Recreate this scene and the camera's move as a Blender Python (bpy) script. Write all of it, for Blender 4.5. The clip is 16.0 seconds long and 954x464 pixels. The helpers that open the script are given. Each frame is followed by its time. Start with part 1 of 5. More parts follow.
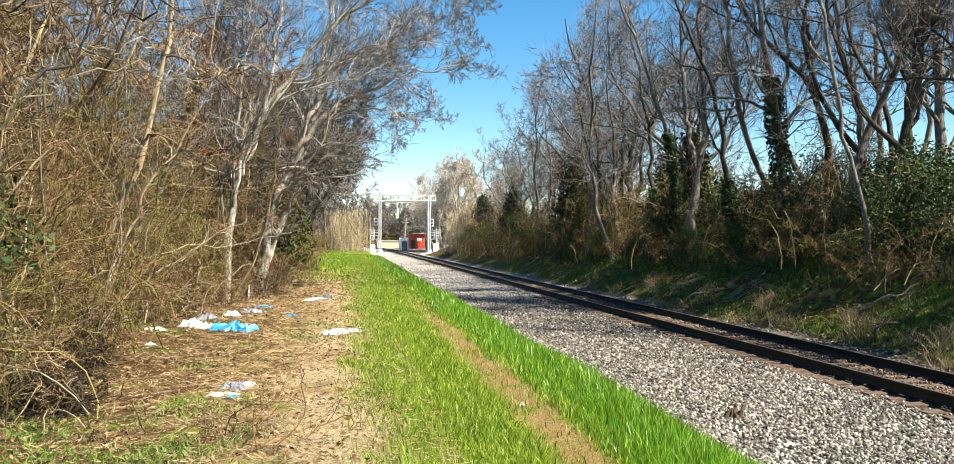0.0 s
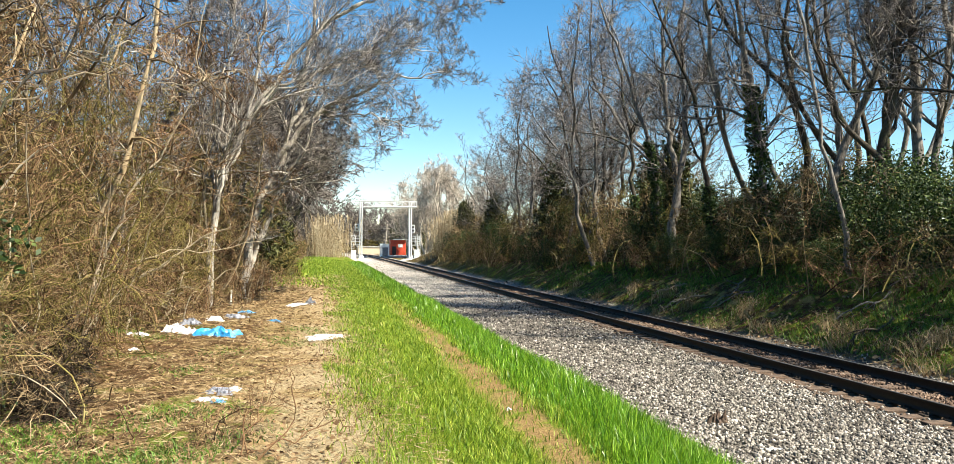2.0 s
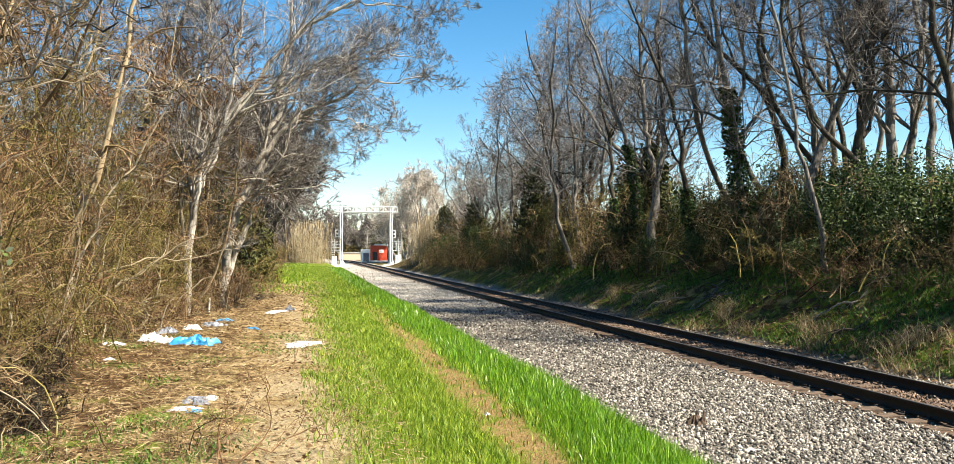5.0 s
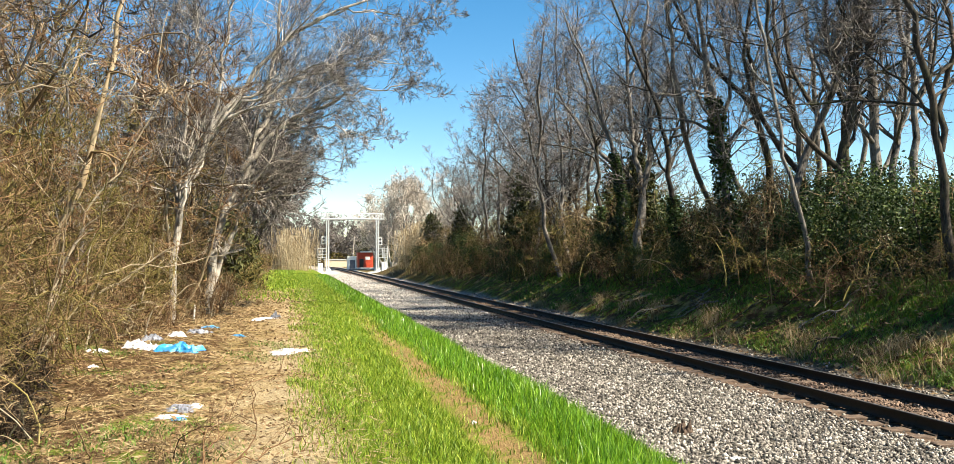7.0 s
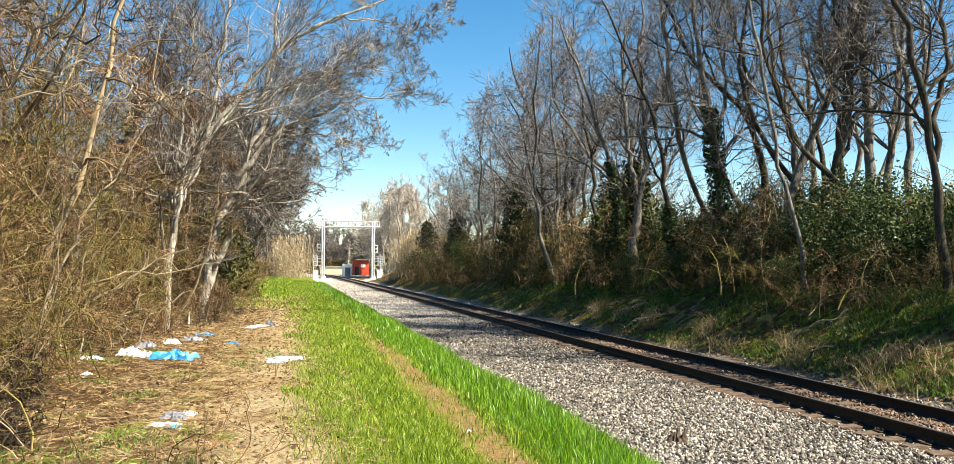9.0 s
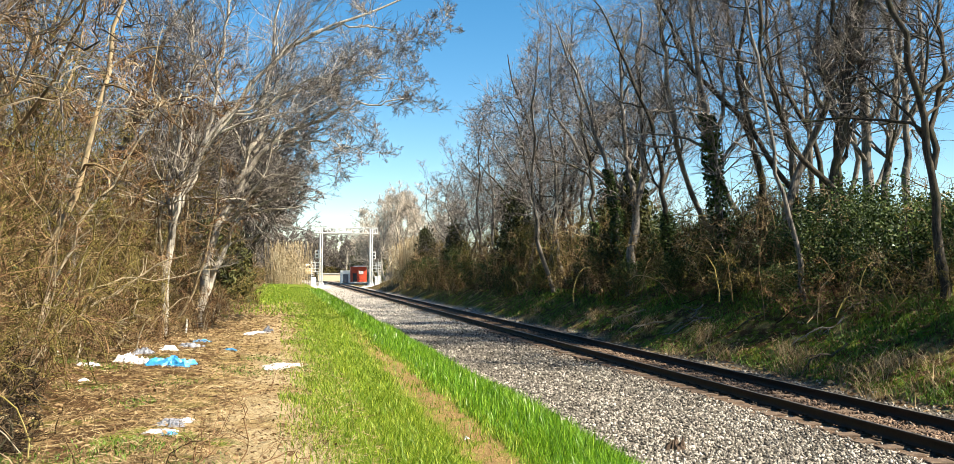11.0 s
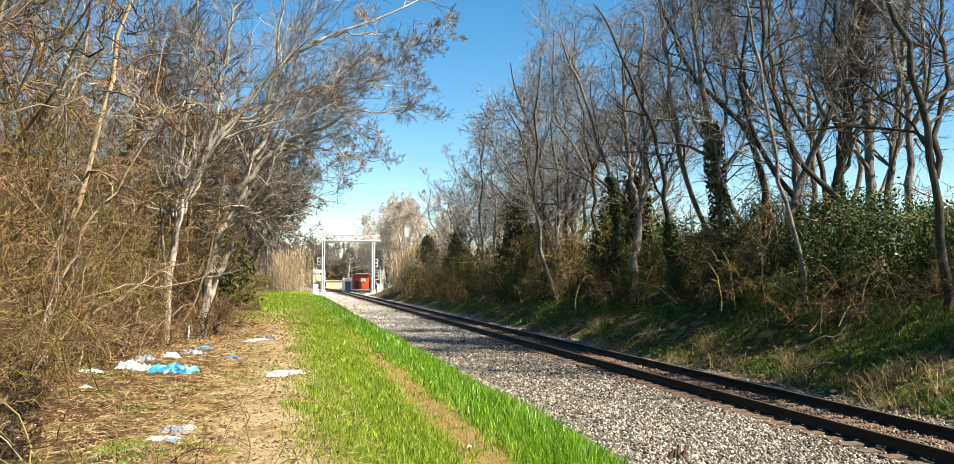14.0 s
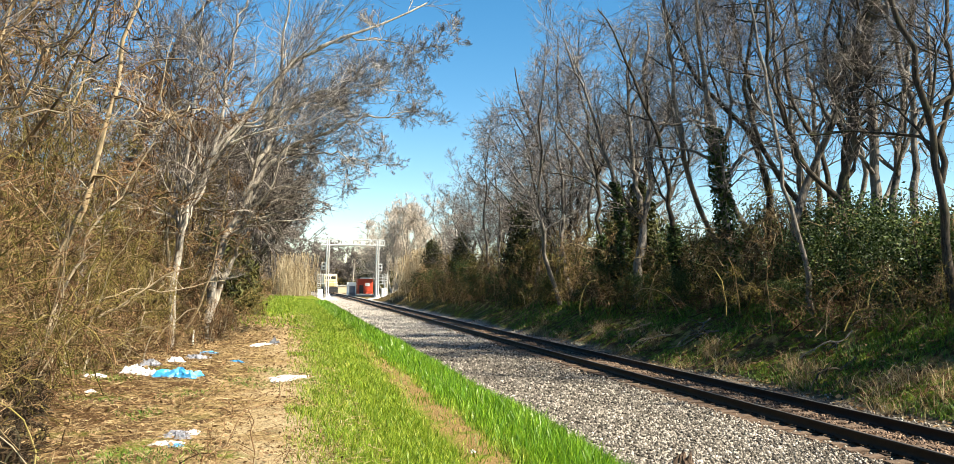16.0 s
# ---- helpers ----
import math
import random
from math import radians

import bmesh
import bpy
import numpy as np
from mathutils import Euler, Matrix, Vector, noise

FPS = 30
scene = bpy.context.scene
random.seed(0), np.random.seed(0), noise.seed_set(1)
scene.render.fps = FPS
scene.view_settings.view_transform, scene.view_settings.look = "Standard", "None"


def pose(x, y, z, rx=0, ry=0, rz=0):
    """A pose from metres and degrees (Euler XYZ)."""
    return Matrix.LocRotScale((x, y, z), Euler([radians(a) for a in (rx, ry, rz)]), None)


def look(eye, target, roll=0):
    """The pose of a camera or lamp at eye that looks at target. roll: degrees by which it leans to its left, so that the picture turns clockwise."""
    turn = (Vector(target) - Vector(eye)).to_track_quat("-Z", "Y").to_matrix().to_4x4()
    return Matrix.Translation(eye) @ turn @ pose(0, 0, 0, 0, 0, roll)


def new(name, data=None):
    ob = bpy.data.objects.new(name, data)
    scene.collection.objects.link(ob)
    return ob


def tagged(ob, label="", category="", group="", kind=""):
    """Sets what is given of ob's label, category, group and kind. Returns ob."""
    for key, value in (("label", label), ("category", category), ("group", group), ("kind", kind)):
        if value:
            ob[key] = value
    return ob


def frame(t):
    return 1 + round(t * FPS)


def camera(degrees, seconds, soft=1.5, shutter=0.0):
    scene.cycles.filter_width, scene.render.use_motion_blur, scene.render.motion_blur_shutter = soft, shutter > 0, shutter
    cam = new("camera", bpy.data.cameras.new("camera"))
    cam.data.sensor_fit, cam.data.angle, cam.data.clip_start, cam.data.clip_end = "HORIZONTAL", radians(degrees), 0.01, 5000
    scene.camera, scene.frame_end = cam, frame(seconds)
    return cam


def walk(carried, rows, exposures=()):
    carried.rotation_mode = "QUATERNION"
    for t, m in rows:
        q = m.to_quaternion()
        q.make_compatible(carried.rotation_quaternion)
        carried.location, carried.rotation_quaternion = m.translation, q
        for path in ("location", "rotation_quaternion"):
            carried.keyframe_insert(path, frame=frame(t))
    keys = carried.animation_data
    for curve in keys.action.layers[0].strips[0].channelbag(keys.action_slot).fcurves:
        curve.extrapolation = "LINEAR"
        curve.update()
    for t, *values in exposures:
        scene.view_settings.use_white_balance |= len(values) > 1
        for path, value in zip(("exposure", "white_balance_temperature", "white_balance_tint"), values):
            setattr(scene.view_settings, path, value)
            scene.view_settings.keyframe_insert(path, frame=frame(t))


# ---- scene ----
cam = camera(57.867, 16.0, soft=0.8)
PATH = [
    (0, pose(0, 0, 1.65, 90.404, -0, -8.738)),
    (0.5, pose(-0.0076, 0.0208, 1.642, 90.359, -0.043, -8.919)),
    (1, pose(-0.0366, 0.0144, 1.6514, 90.507, -0.124, -9.114)),
    (1.5, pose(-0.0719, -0.0138, 1.6457, 90.809, -0.161, -9.349)),
    (2, pose(-0.0815, -0.0422, 1.6423, 90.828, -0.219, -10.019)),
    (2.5, pose(-0.0404, -0.0518, 1.6498, 91.035, -0.29, -10.441)),
    (3, pose(-0.0149, -0.0409, 1.6493, 91.268, -0.141, -10.487)),
    (3.5, pose(-0.0095, -0.0409, 1.6352, 91.107, 0.076, -10.687)),
    (4, pose(-0.0317, -0.0437, 1.646, 91.073, 0.28, -10.8)),
    (6.5, pose(-0.0375, -0.04, 1.6504, 91.455, 0.267, -12.034)),
    (7, pose(-0.0412, -0.0395, 1.6538, 91.607, 0.196, -12.15)),
    (7.5, pose(-0.0436, -0.0462, 1.6553, 91.707, 0.15, -12.227)),
    (8, pose(-0.0476, -0.0539, 1.653, 91.857, 0.063, -12.281)),
    (8.5, pose(-0.044, -0.0546, 1.6539, 91.997, 0.001, -12.396)),
    (9, pose(-0.041, -0.0461, 1.6549, 92.136, 0.011, -12.448)),
    (11.5, pose(-0.0427, -0.0429, 1.6557, 92.68, -0.144, -12.572)),
    (12, pose(-0.045, -0.0403, 1.6549, 92.761, -0.162, -12.547)),
    (12.5, pose(-0.045, -0.0384, 1.6579, 92.851, -0.149, -12.503)),
    (13, pose(-0.0444, -0.0385, 1.6514, 92.932, -0.147, -12.51)),
    (13.5, pose(-0.0434, -0.0349, 1.6572, 93.005, -0.216, -12.469)),
    (14, pose(-0.0468, -0.0375, 1.6555, 93.102, -0.275, -12.433)),
    (14.5, pose(-0.0485, -0.0351, 1.6537, 93.206, -0.339, -12.376)),
    (15, pose(-0.0481, -0.0312, 1.6544, 93.273, -0.349, -12.278)),
    (15.5, pose(-0.0467, -0.035, 1.655, 93.362, -0.333, -12.231)),
    (16, pose(-0.0471, -0.0374, 1.6591, 93.407, -0.302, -12.15)),
]
# the picture's white balance warms a little on the way
walk(cam, PATH, [(0.0, 1.8, 6550, 11), (7.0, 1.8, 6780, 12), (16.0, 1.8, 6980, 12)])

# ---- light ----
SUN_AZ, SUN_EL = 128.0, 47.0      # degrees clockwise from the track's direction, and above the horizon
world = bpy.data.worlds.new("sky")
scene.world = world
world.use_nodes = True
wn = world.node_tree
sky = wn.nodes.new("ShaderNodeTexSky")
sky.sky_type = "NISHITA"
sky.sun_disc = False
sky.sun_elevation, sky.sun_rotation = radians(SUN_EL), radians(SUN_AZ)
sky.air_density, sky.dust_density, sky.ozone_density = 1.0, 0.0, 1.2
sky.altitude = 900
wn.nodes["Background"].inputs["Strength"].default_value = 0.056
deep = wn.nodes.new("ShaderNodeHueSaturation")
deep.inputs["Hue"].default_value, deep.inputs["Saturation"].default_value = 0.492, 1.4
wn.links.new(sky.outputs[0], deep.inputs["Color"])
wn.links.new(deep.outputs[0], wn.nodes["Background"].inputs[0])
sun_way = Vector((math.sin(radians(SUN_AZ)) * math.cos(radians(SUN_EL)),
                  math.cos(radians(SUN_AZ)) * math.cos(radians(SUN_EL)), math.sin(radians(SUN_EL))))
sun = new("sun", bpy.data.lights.new("sun", "SUN"))
sun.data.energy, sun.data.angle, sun.data.color = 5.0, radians(0.53), (1.0, 0.93, 0.75)
sun.matrix_world = look(sun_way * 80, (0, 0, 0))


# ---- materials ----
def mat_nodes(name, rough=0.8, metal=0.0):
    m = bpy.data.materials.new(name)
    m.use_nodes = True
    nt = m.node_tree
    b = nt.nodes["Principled BSDF"]
    b.inputs["Roughness"].default_value = rough
    b.inputs["Metallic"].default_value = metal
    return m, nt, b


NATURAL = 0.66      # bark, leaves, soil and stone are darker than paint


def ramp_node(nt, stops, tone=NATURAL):
    r = nt.nodes.new("ShaderNodeValToRGB")
    el = r.color_ramp.elements
    while len(el) < len(stops):
        el.new(0.5)
    for e, (p, c) in zip(el, stops):
        e.position, e.color = p, (*(v * tone for v in c), 1)
    return r


def noise_node(nt, vec, scale, detail=4.0, rough=0.6):
    n = nt.nodes.new("ShaderNodeTexNoise")
    n.inputs["Scale"].default_value = scale
    n.inputs["Detail"].default_value = detail
    n.inputs["Roughness"].default_value = rough
    nt.links.new(vec, n.inputs["Vector"])
    return n.outputs["Fac"]


def math_node(nt, op, a, b=None):
    n = nt.nodes.new("ShaderNodeMath")
    n.operation = op
    for i, v in enumerate((a, b)):
        if v is None:
            continue
        if isinstance(v, (int, float)):
            n.inputs[i].default_value = v
        else:
            nt.links.new(v, n.inputs[i])
    return n.outputs[0]


def step_node(nt, value, lo, hi):
    n = nt.nodes.new("ShaderNodeMapRange")
    n.interpolation_type = "SMOOTHSTEP"
    nt.links.new(value, n.inputs["Value"])
    n.inputs["From Min"].default_value, n.inputs["From Max"].default_value = lo, hi
    return n.outputs[0]


def mix_node(nt, fac, a, b):
    n = nt.nodes.new("ShaderNodeMix")
    n.data_type = "RGBA"
    for sock, v in ((n.inputs["Factor"], fac), (n.inputs[6], a), (n.inputs[7], b)):
        if isinstance(v, (int, float)):
            sock.default_value = v
        elif isinstance(v, tuple):
            sock.default_value = (*v, 1)
        else:
            nt.links.new(v, sock)
    return n.outputs[2]


def bump_node(nt, b, height, strength, dist):
    n = nt.nodes.new("ShaderNodeBump")
    n.inputs["Strength"].default_value, n.inputs["Distance"].default_value = strength, dist
    nt.links.new(height, n.inputs["Height"])
    nt.links.new(n.outputs[0], b.inputs["Normal"])


def coords(nt, which="Object"):
    return nt.nodes.new("ShaderNodeTexCoord").outputs[which]


def plain(name, stops, scale=8.0, rough=0.8, metal=0.0, bump=0.3, dist=0.005, spec=None, tone=1.0):
    """Two scales of noise through a colour ramp, with relief."""
    m, nt, b = mat_nodes(name, rough, metal)
    v = coords(nt)
    a = noise_node(nt, v, scale, 5)
    c = noise_node(nt, v, scale * 9, 3)
    f = math_node(nt, "ADD", math_node(nt, "MULTIPLY", a, 0.65), math_node(nt, "MULTIPLY", c, 0.35))
    r = ramp_node(nt, stops, tone)
    nt.links.new(f, r.inputs[0])
    nt.links.new(r.outputs[0], b.inputs["Base Color"])
    if bump:
        bump_node(nt, b, f, bump, dist)
    if spec is not None:
        b.inputs["Specular IOR Level"].default_value = spec
    return m


def island(name, stops, rough=0.7, leaf=0.0, spec=0.3, tone=NATURAL):
    """Each blade, stem or stone takes its own tone. leaf: how much light goes through."""
    m, nt, b = mat_nodes(name, rough)
    g = nt.nodes.new("ShaderNodeNewGeometry")
    n = noise_node(nt, coords(nt), 1.3, 3)
    f = math_node(nt, "ADD", math_node(nt, "MULTIPLY", g.outputs["Random Per Island"], 0.7), math_node(nt, "MULTIPLY", n, 0.3))
    r = ramp_node(nt, stops, tone)
    nt.links.new(f, r.inputs[0])
    nt.links.new(r.outputs[0], b.inputs["Base Color"])
    b.inputs["Specular IOR Level"].default_value = spec
    if leaf:
        tr = nt.nodes.new("ShaderNodeBsdfTranslucent")
        nt.links.new(r.outputs[0], tr.inputs[0])
        mx = nt.nodes.new("ShaderNodeMixShader")
        mx.inputs[0].default_value = leaf
        nt.links.new(b.outputs[0], mx.inputs[1])
        nt.links.new(tr.outputs[0], mx.inputs[2])
        nt.links.new(mx.outputs[0], nt.nodes["Material Output"].inputs[0])
    return m


def bark(name, dark, light, moss=None):
    """Bark: stretched ridges, pale lichen patches."""
    m, nt, b = mat_nodes(name, 0.9)
    v = coords(nt)
    mp = nt.nodes.new("ShaderNodeMapping")
    mp.inputs["Scale"].default_value = (14, 14, 2.2)
    nt.links.new(v, mp.inputs[0])
    ridge = noise_node(nt, mp.outputs[0], 2.0, 6, 0.7)
    patch = noise_node(nt, v, 1.7, 4)
    r = ramp_node(nt, [(0.38, dark), (0.5, tuple((a + c) / 2 for a, c in zip(dark, light))), (0.63, light)], 0.75)
    nt.links.new(math_node(nt, "ADD", math_node(nt, "MULTIPLY", ridge, 0.6), math_node(nt, "MULTIPLY", patch, 0.4)), r.inputs[0])
    col = r.outputs[0]
    if moss:
        col = mix_node(nt, math_node(nt, "MULTIPLY", step_node(nt, noise_node(nt, v, 0.9, 3), 0.5, 0.7), 0.6), col, moss)
    nt.links.new(col, b.inputs["Base Color"])
    b.inputs["Specular IOR Level"].default_value = 0.15
    bump_node(nt, b, ridge, 0.8, 0.02)
    return m


def ground_material():
    """Bare litter, mown grass with a worn rut, tall grass, crushed stone and a leafy bank, by the distance across the track."""
    m, nt, b = mat_nodes("ground_cover", 0.95)
    b.inputs["Specular IOR Level"].default_value = 0.077
    v = coords(nt)
    sep = nt.nodes.new("ShaderNodeSeparateXYZ")
    nt.links.new(v, sep.inputs[0])
    wob = math_node(nt, "MULTIPLY", math_node(nt, "SUBTRACT", noise_node(nt, v, 0.7, 5, 0.65), 0.5), 1.6)
    x = math_node(nt, "ADD", sep.outputs[0], wob)
    fine = noise_node(nt, v, 38, 6, 0.75)
    mid = noise_node(nt, v, 3.2, 5, 0.65)
    big = noise_node(nt, v, 0.45, 4)

    def ramped(fac, stops):
        r = ramp_node(nt, stops)
        nt.links.new(fac, r.inputs[0])
        return r.outputs[0]
    straw = ramped(fine, [(0.3, (0.12, 0.075, 0.032)), (0.5, (0.38, 0.27, 0.125)), (0.7, (0.62, 0.48, 0.26))])
    leafy = ramped(fine, [(0.3, (0.028, 0.016, 0.009)), (0.55, (0.11, 0.06, 0.028)), (0.75, (0.28, 0.175, 0.09))])
    pale = ramped(fine, [(0.3, (0.28, 0.2, 0.11)), (0.55, (0.52, 0.42, 0.26)), (0.75, (0.68, 0.58, 0.4))])
    green = ramped(fine, [(0.3, (0.05, 0.08, 0.008)), (0.55, (0.17, 0.23, 0.02)), (0.75, (0.34, 0.36, 0.06))])
    dirt = ramped(fine, [(0.3, (0.16, 0.095, 0.04)), (0.55, (0.36, 0.235, 0.105)), (0.75, (0.54, 0.4, 0.21))])
    stone = ramped(fine, [(0.3, (0.03, 0.026, 0.022)), (0.52, (0.16, 0.142, 0.123)), (0.72, (0.36, 0.325, 0.285))])
    litter = mix_node(nt, step_node(nt, math_node(nt, "ADD", mid, math_node(nt, "MULTIPLY", x, -0.085)), 0.48, 0.7), straw, leafy)
    litter = mix_node(nt, math_node(nt, "MULTIPLY", step_node(nt, noise_node(nt, v, 1.1, 3), 0.54, 0.63), math_node(nt, "SUBTRACT", 0.8, math_node(nt, "MULTIPLY", step_node(nt, sep.outputs[1], 8, 12), 0.7))), litter, green)
    band = math_node(nt, "MULTIPLY", step_node(nt, x, -0.9, -0.3), step_node(nt, big, 0.36, 0.5))
    col = mix_node(nt, band, litter, pale)
    lawn = mix_node(nt, math_node(nt, "MULTIPLY", step_node(nt, mid, 0.6, 0.75), 0.5), green, dirt)
    wide = math_node(nt, "ADD", x, math_node(nt, "MULTIPLY", step_node(nt, sep.outputs[1], 28, 62), 2.6))
    col = mix_node(nt, step_node(nt, wide, 0.1, 0.6), col, lawn)
    track = math_node(nt, "ADD", sep.outputs[0], math_node(nt, "MULTIPLY", wob, 0.3))
    rut = math_node(nt, "MULTIPLY", step_node(nt, track, 1.5, 1.8), math_node(nt, "SUBTRACT", 1.0, step_node(nt, track, 1.9, 2.12)))
    col = mix_node(nt, math_node(nt, "MULTIPLY", math_node(nt, "MULTIPLY", rut, 0.95), math_node(nt, "MULTIPLY", step_node(nt, mid, 0.3, 0.5), math_node(nt, "SUBTRACT", 1.0, math_node(nt, "MULTIPLY", step_node(nt, sep.outputs[1], 12, 34), 0.8)))), col, dirt)
    # stone pales with distance: low-angle brightness put into the colour
    far_pale = ramped(fine, [(0.3, (0.2, 0.185, 0.17)), (0.52, (0.4, 0.375, 0.35)), (0.72, (0.6, 0.57, 0.53))])
    col = mix_node(nt, step_node(nt, sep.outputs[0], 3.9, 4.5), col, mix_node(nt, step_node(nt, sep.outputs[1], 26, 52), stone, far_pale))
    bed = math_node(nt, "MULTIPLY", step_node(nt, sep.outputs[0], 8.3, 8.9), math_node(nt, "SUBTRACT", 1.0, step_node(nt, sep.outputs[0], 11.5, 12.2)))
    col = mix_node(nt, math_node(nt, "MULTIPLY", bed, 0.8), col, ramped(fine, [(0.3, (0.05, 0.03, 0.02)), (0.55, (0.17, 0.105, 0.07)), (0.75, (0.3, 0.2, 0.14))]))
    near = math_node(nt, "SUBTRACT", 1.0, math_node(nt, "MULTIPLY", step_node(nt, sep.outputs[1], 60, 110), 0.7))
    bank = mix_node(nt, math_node(nt, "MULTIPLY", step_node(nt, mid, 0.42, 0.6), near), leafy, green)
    bank = mix_node(nt, math_node(nt, "MULTIPLY", step_node(nt, noise_node(nt, v, 0.8, 3), 0.55, 0.65), 0.7), bank, straw)
    col = mix_node(nt, step_node(nt, math_node(nt, "ADD", sep.outputs[0], math_node(nt, "MULTIPLY", wob, 0.4)), 12.2, 12.8), col, bank)
    nt.links.new(col, b.inputs["Base Color"])
    bump_node(nt, b, math_node(nt, "ADD", fine, mid), 0.9, 0.03)
    return m


M_GROUND = ground_material()
M_BARK_GREY = bark("bark_grey", (0.02, 0.017, 0.015), (0.34, 0.31, 0.285))
M_BARK_DARK = bark("bark_dark", (0.014, 0.011, 0.009), (0.12, 0.10, 0.082), (0.05, 0.06, 0.025))
M_BARK_PALE = bark("bark_pale", (0.13, 0.11, 0.09), (0.62, 0.57, 0.5))
M_TWIG = island("twig_grey", [(0.1, (0.02, 0.017, 0.016)), (0.5, (0.1, 0.086, 0.08)), (0.9, (0.34, 0.305, 0.285))], 0.9, spec=0.1, tone=1.0)
# near-black twigs: the thicket foot's shade is put into their colour
M_TWIG_SHADE = island("twig_self_shade", [(0.1, (0.012, 0.009, 0.007)), (0.6, (0.05, 0.036, 0.026)), (0.95, (0.2, 0.15, 0.1))], 0.95, spec=0.05)
M_TWIG_PALE = island("twig_pale", [(0.1, (0.2, 0.165, 0.14)), (0.5, (0.4, 0.345, 0.295)), (0.9, (0.66, 0.59, 0.52))], 0.9, spec=0.1, tone=1.0)
M_VINE = island("vine_brown", [(0.1, (0.025, 0.016, 0.009)), (0.42, (0.125, 0.083, 0.043)), (0.75, (0.33, 0.235, 0.13)), (0.97, (0.66, 0.54, 0.37))], 0.9, spec=0.1, tone=0.72)
M_VINE_OLIVE = island("vine_olive", [(0.1, (0.025, 0.022, 0.007)), (0.45, (0.12, 0.1, 0.028)), (0.8, (0.29, 0.235, 0.08)), (0.97, (0.45, 0.37, 0.19))], 0.9, spec=0.1, tone=0.72)
M_VINE_RED = island("vine_russet", [(0.1, (0.035, 0.019, 0.01)), (0.5, (0.165, 0.09, 0.046)), (0.9, (0.44, 0.29, 0.165))], 0.9, spec=0.1, tone=0.72)
M_STEM = island("stem_tan", [(0.1, (0.2, 0.15, 0.095)), (0.6, (0.38, 0.31, 0.22)), (0.9, (0.58, 0.51, 0.4))], 0.85, spec=0.15, tone=0.72)
M_IVY = island("ivy_leaf", [(0.1, (0.012, 0.028, 0.008)), (0.6, (0.045, 0.085, 0.02)), (0.95, (0.2, 0.26, 0.07))], 0.55, 0.2, 0.25)
M_CEDAR = island("cedar_needle", [(0.1, (0.02, 0.024, 0.008)), (0.6, (0.07, 0.078, 0.024)), (0.95, (0.16, 0.16, 0.055))], 0.6, 0.1, 0.2)
M_DRYLEAF = island("dead_leaf", [(0.1, (0.09, 0.05, 0.025)), (0.5, (0.24, 0.14, 0.065)), (0.9, (0.45, 0.32, 0.18))], 0.8, 0.2)
M_GRASS = island("grass_blade", [(0.1, (0.03, 0.1, 0.005)), (0.4, (0.12, 0.31, 0.012)), (0.8, (0.31, 0.53, 0.035)), (0.97, (0.6, 0.7, 0.2))], 0.35, 0.3, 0.5)
M_GRASS_SHORT = island("grass_mown", [(0.1, (0.07, 0.15, 0.008)), (0.5, (0.22, 0.36, 0.02)), (0.8, (0.42, 0.5, 0.06)), (0.97, (0.7, 0.62, 0.3))], 0.5, 0.3, 0.3)
M_GRASS_BANK = island("grass_bank", [(0.1, (0.04, 0.1, 0.01)), (0.5, (0.11, 0.23, 0.025)), (0.9, (0.26, 0.38, 0.06))], 0.5, 0.3, 0.3)
M_STRAW = island("straw", [(0.1, (0.2, 0.13, 0.06)), (0.5, (0.42, 0.3, 0.15)), (0.9, (0.66, 0.54, 0.34))], 0.7, 0.2)
M_REED = island("reed_straw", [(0.1, (0.24, 0.165, 0.085)), (0.5, (0.58, 0.45, 0.28)), (0.9, (0.82, 0.72, 0.52))], 0.7, 0.25)
M_BALLAST = island("crushed_stone", [(0.12, (0.015, 0.013, 0.011)), (0.42, (0.12, 0.108, 0.095)), (0.72, (0.38, 0.345, 0.305)), (0.95, (0.74, 0.69, 0.63))], 0.85, spec=0.25, tone=0.72)
# paler copy of the crushed stone, painted for far low-angle brightness
M_BALLAST_FAR_PALE = island("far_pale_crushed_stone", [(0.05, (0.12, 0.108, 0.098)), (0.4, (0.32, 0.295, 0.27)), (0.75, (0.54, 0.505, 0.47)), (1.0, (0.74, 0.71, 0.67))], 0.85, spec=0.25, tone=0.8)
M_BALLAST_BROWN = island("rust_stained_stone", [(0.05, (0.02, 0.014, 0.011)), (0.4, (0.12, 0.08, 0.058)), (0.75, (0.28, 0.19, 0.14)), (1.0, (0.5, 0.38, 0.3))], 0.9, spec=0.15)
M_RUST = plain("rail_rust", [(0.3, (0.012, 0.008, 0.006)), (0.6, (0.035, 0.02, 0.013)), (0.8, (0.08, 0.045, 0.028))], 14, 0.75, 0.3, tone=NATURAL)
M_RAILTOP = plain("rail_head_steel", [(0.3, (0.2, 0.18, 0.17)), (0.7, (0.42, 0.4, 0.38))], 30, 0.35, 0.9, 0.1)
M_TIE = plain("sleeper_wood", [(0.3, (0.03, 0.019, 0.013)), (0.5, (0.11, 0.07, 0.047)), (0.75, (0.25, 0.175, 0.12))], 9, 0.9, 0, 0.7, 0.01, tone=NATURAL)
M_GALV = plain("galvanised_steel", [(0.3, (0.55, 0.56, 0.57)), (0.7, (0.8, 0.81, 0.82))], 5, 0.45, 0.25, 0.1, tone=0.8)
M_WHITE = plain("white_paint", [(0.3, (0.68, 0.68, 0.66)), (0.7, (0.84, 0.84, 0.82))], 3, 0.5, 0, 0.1)
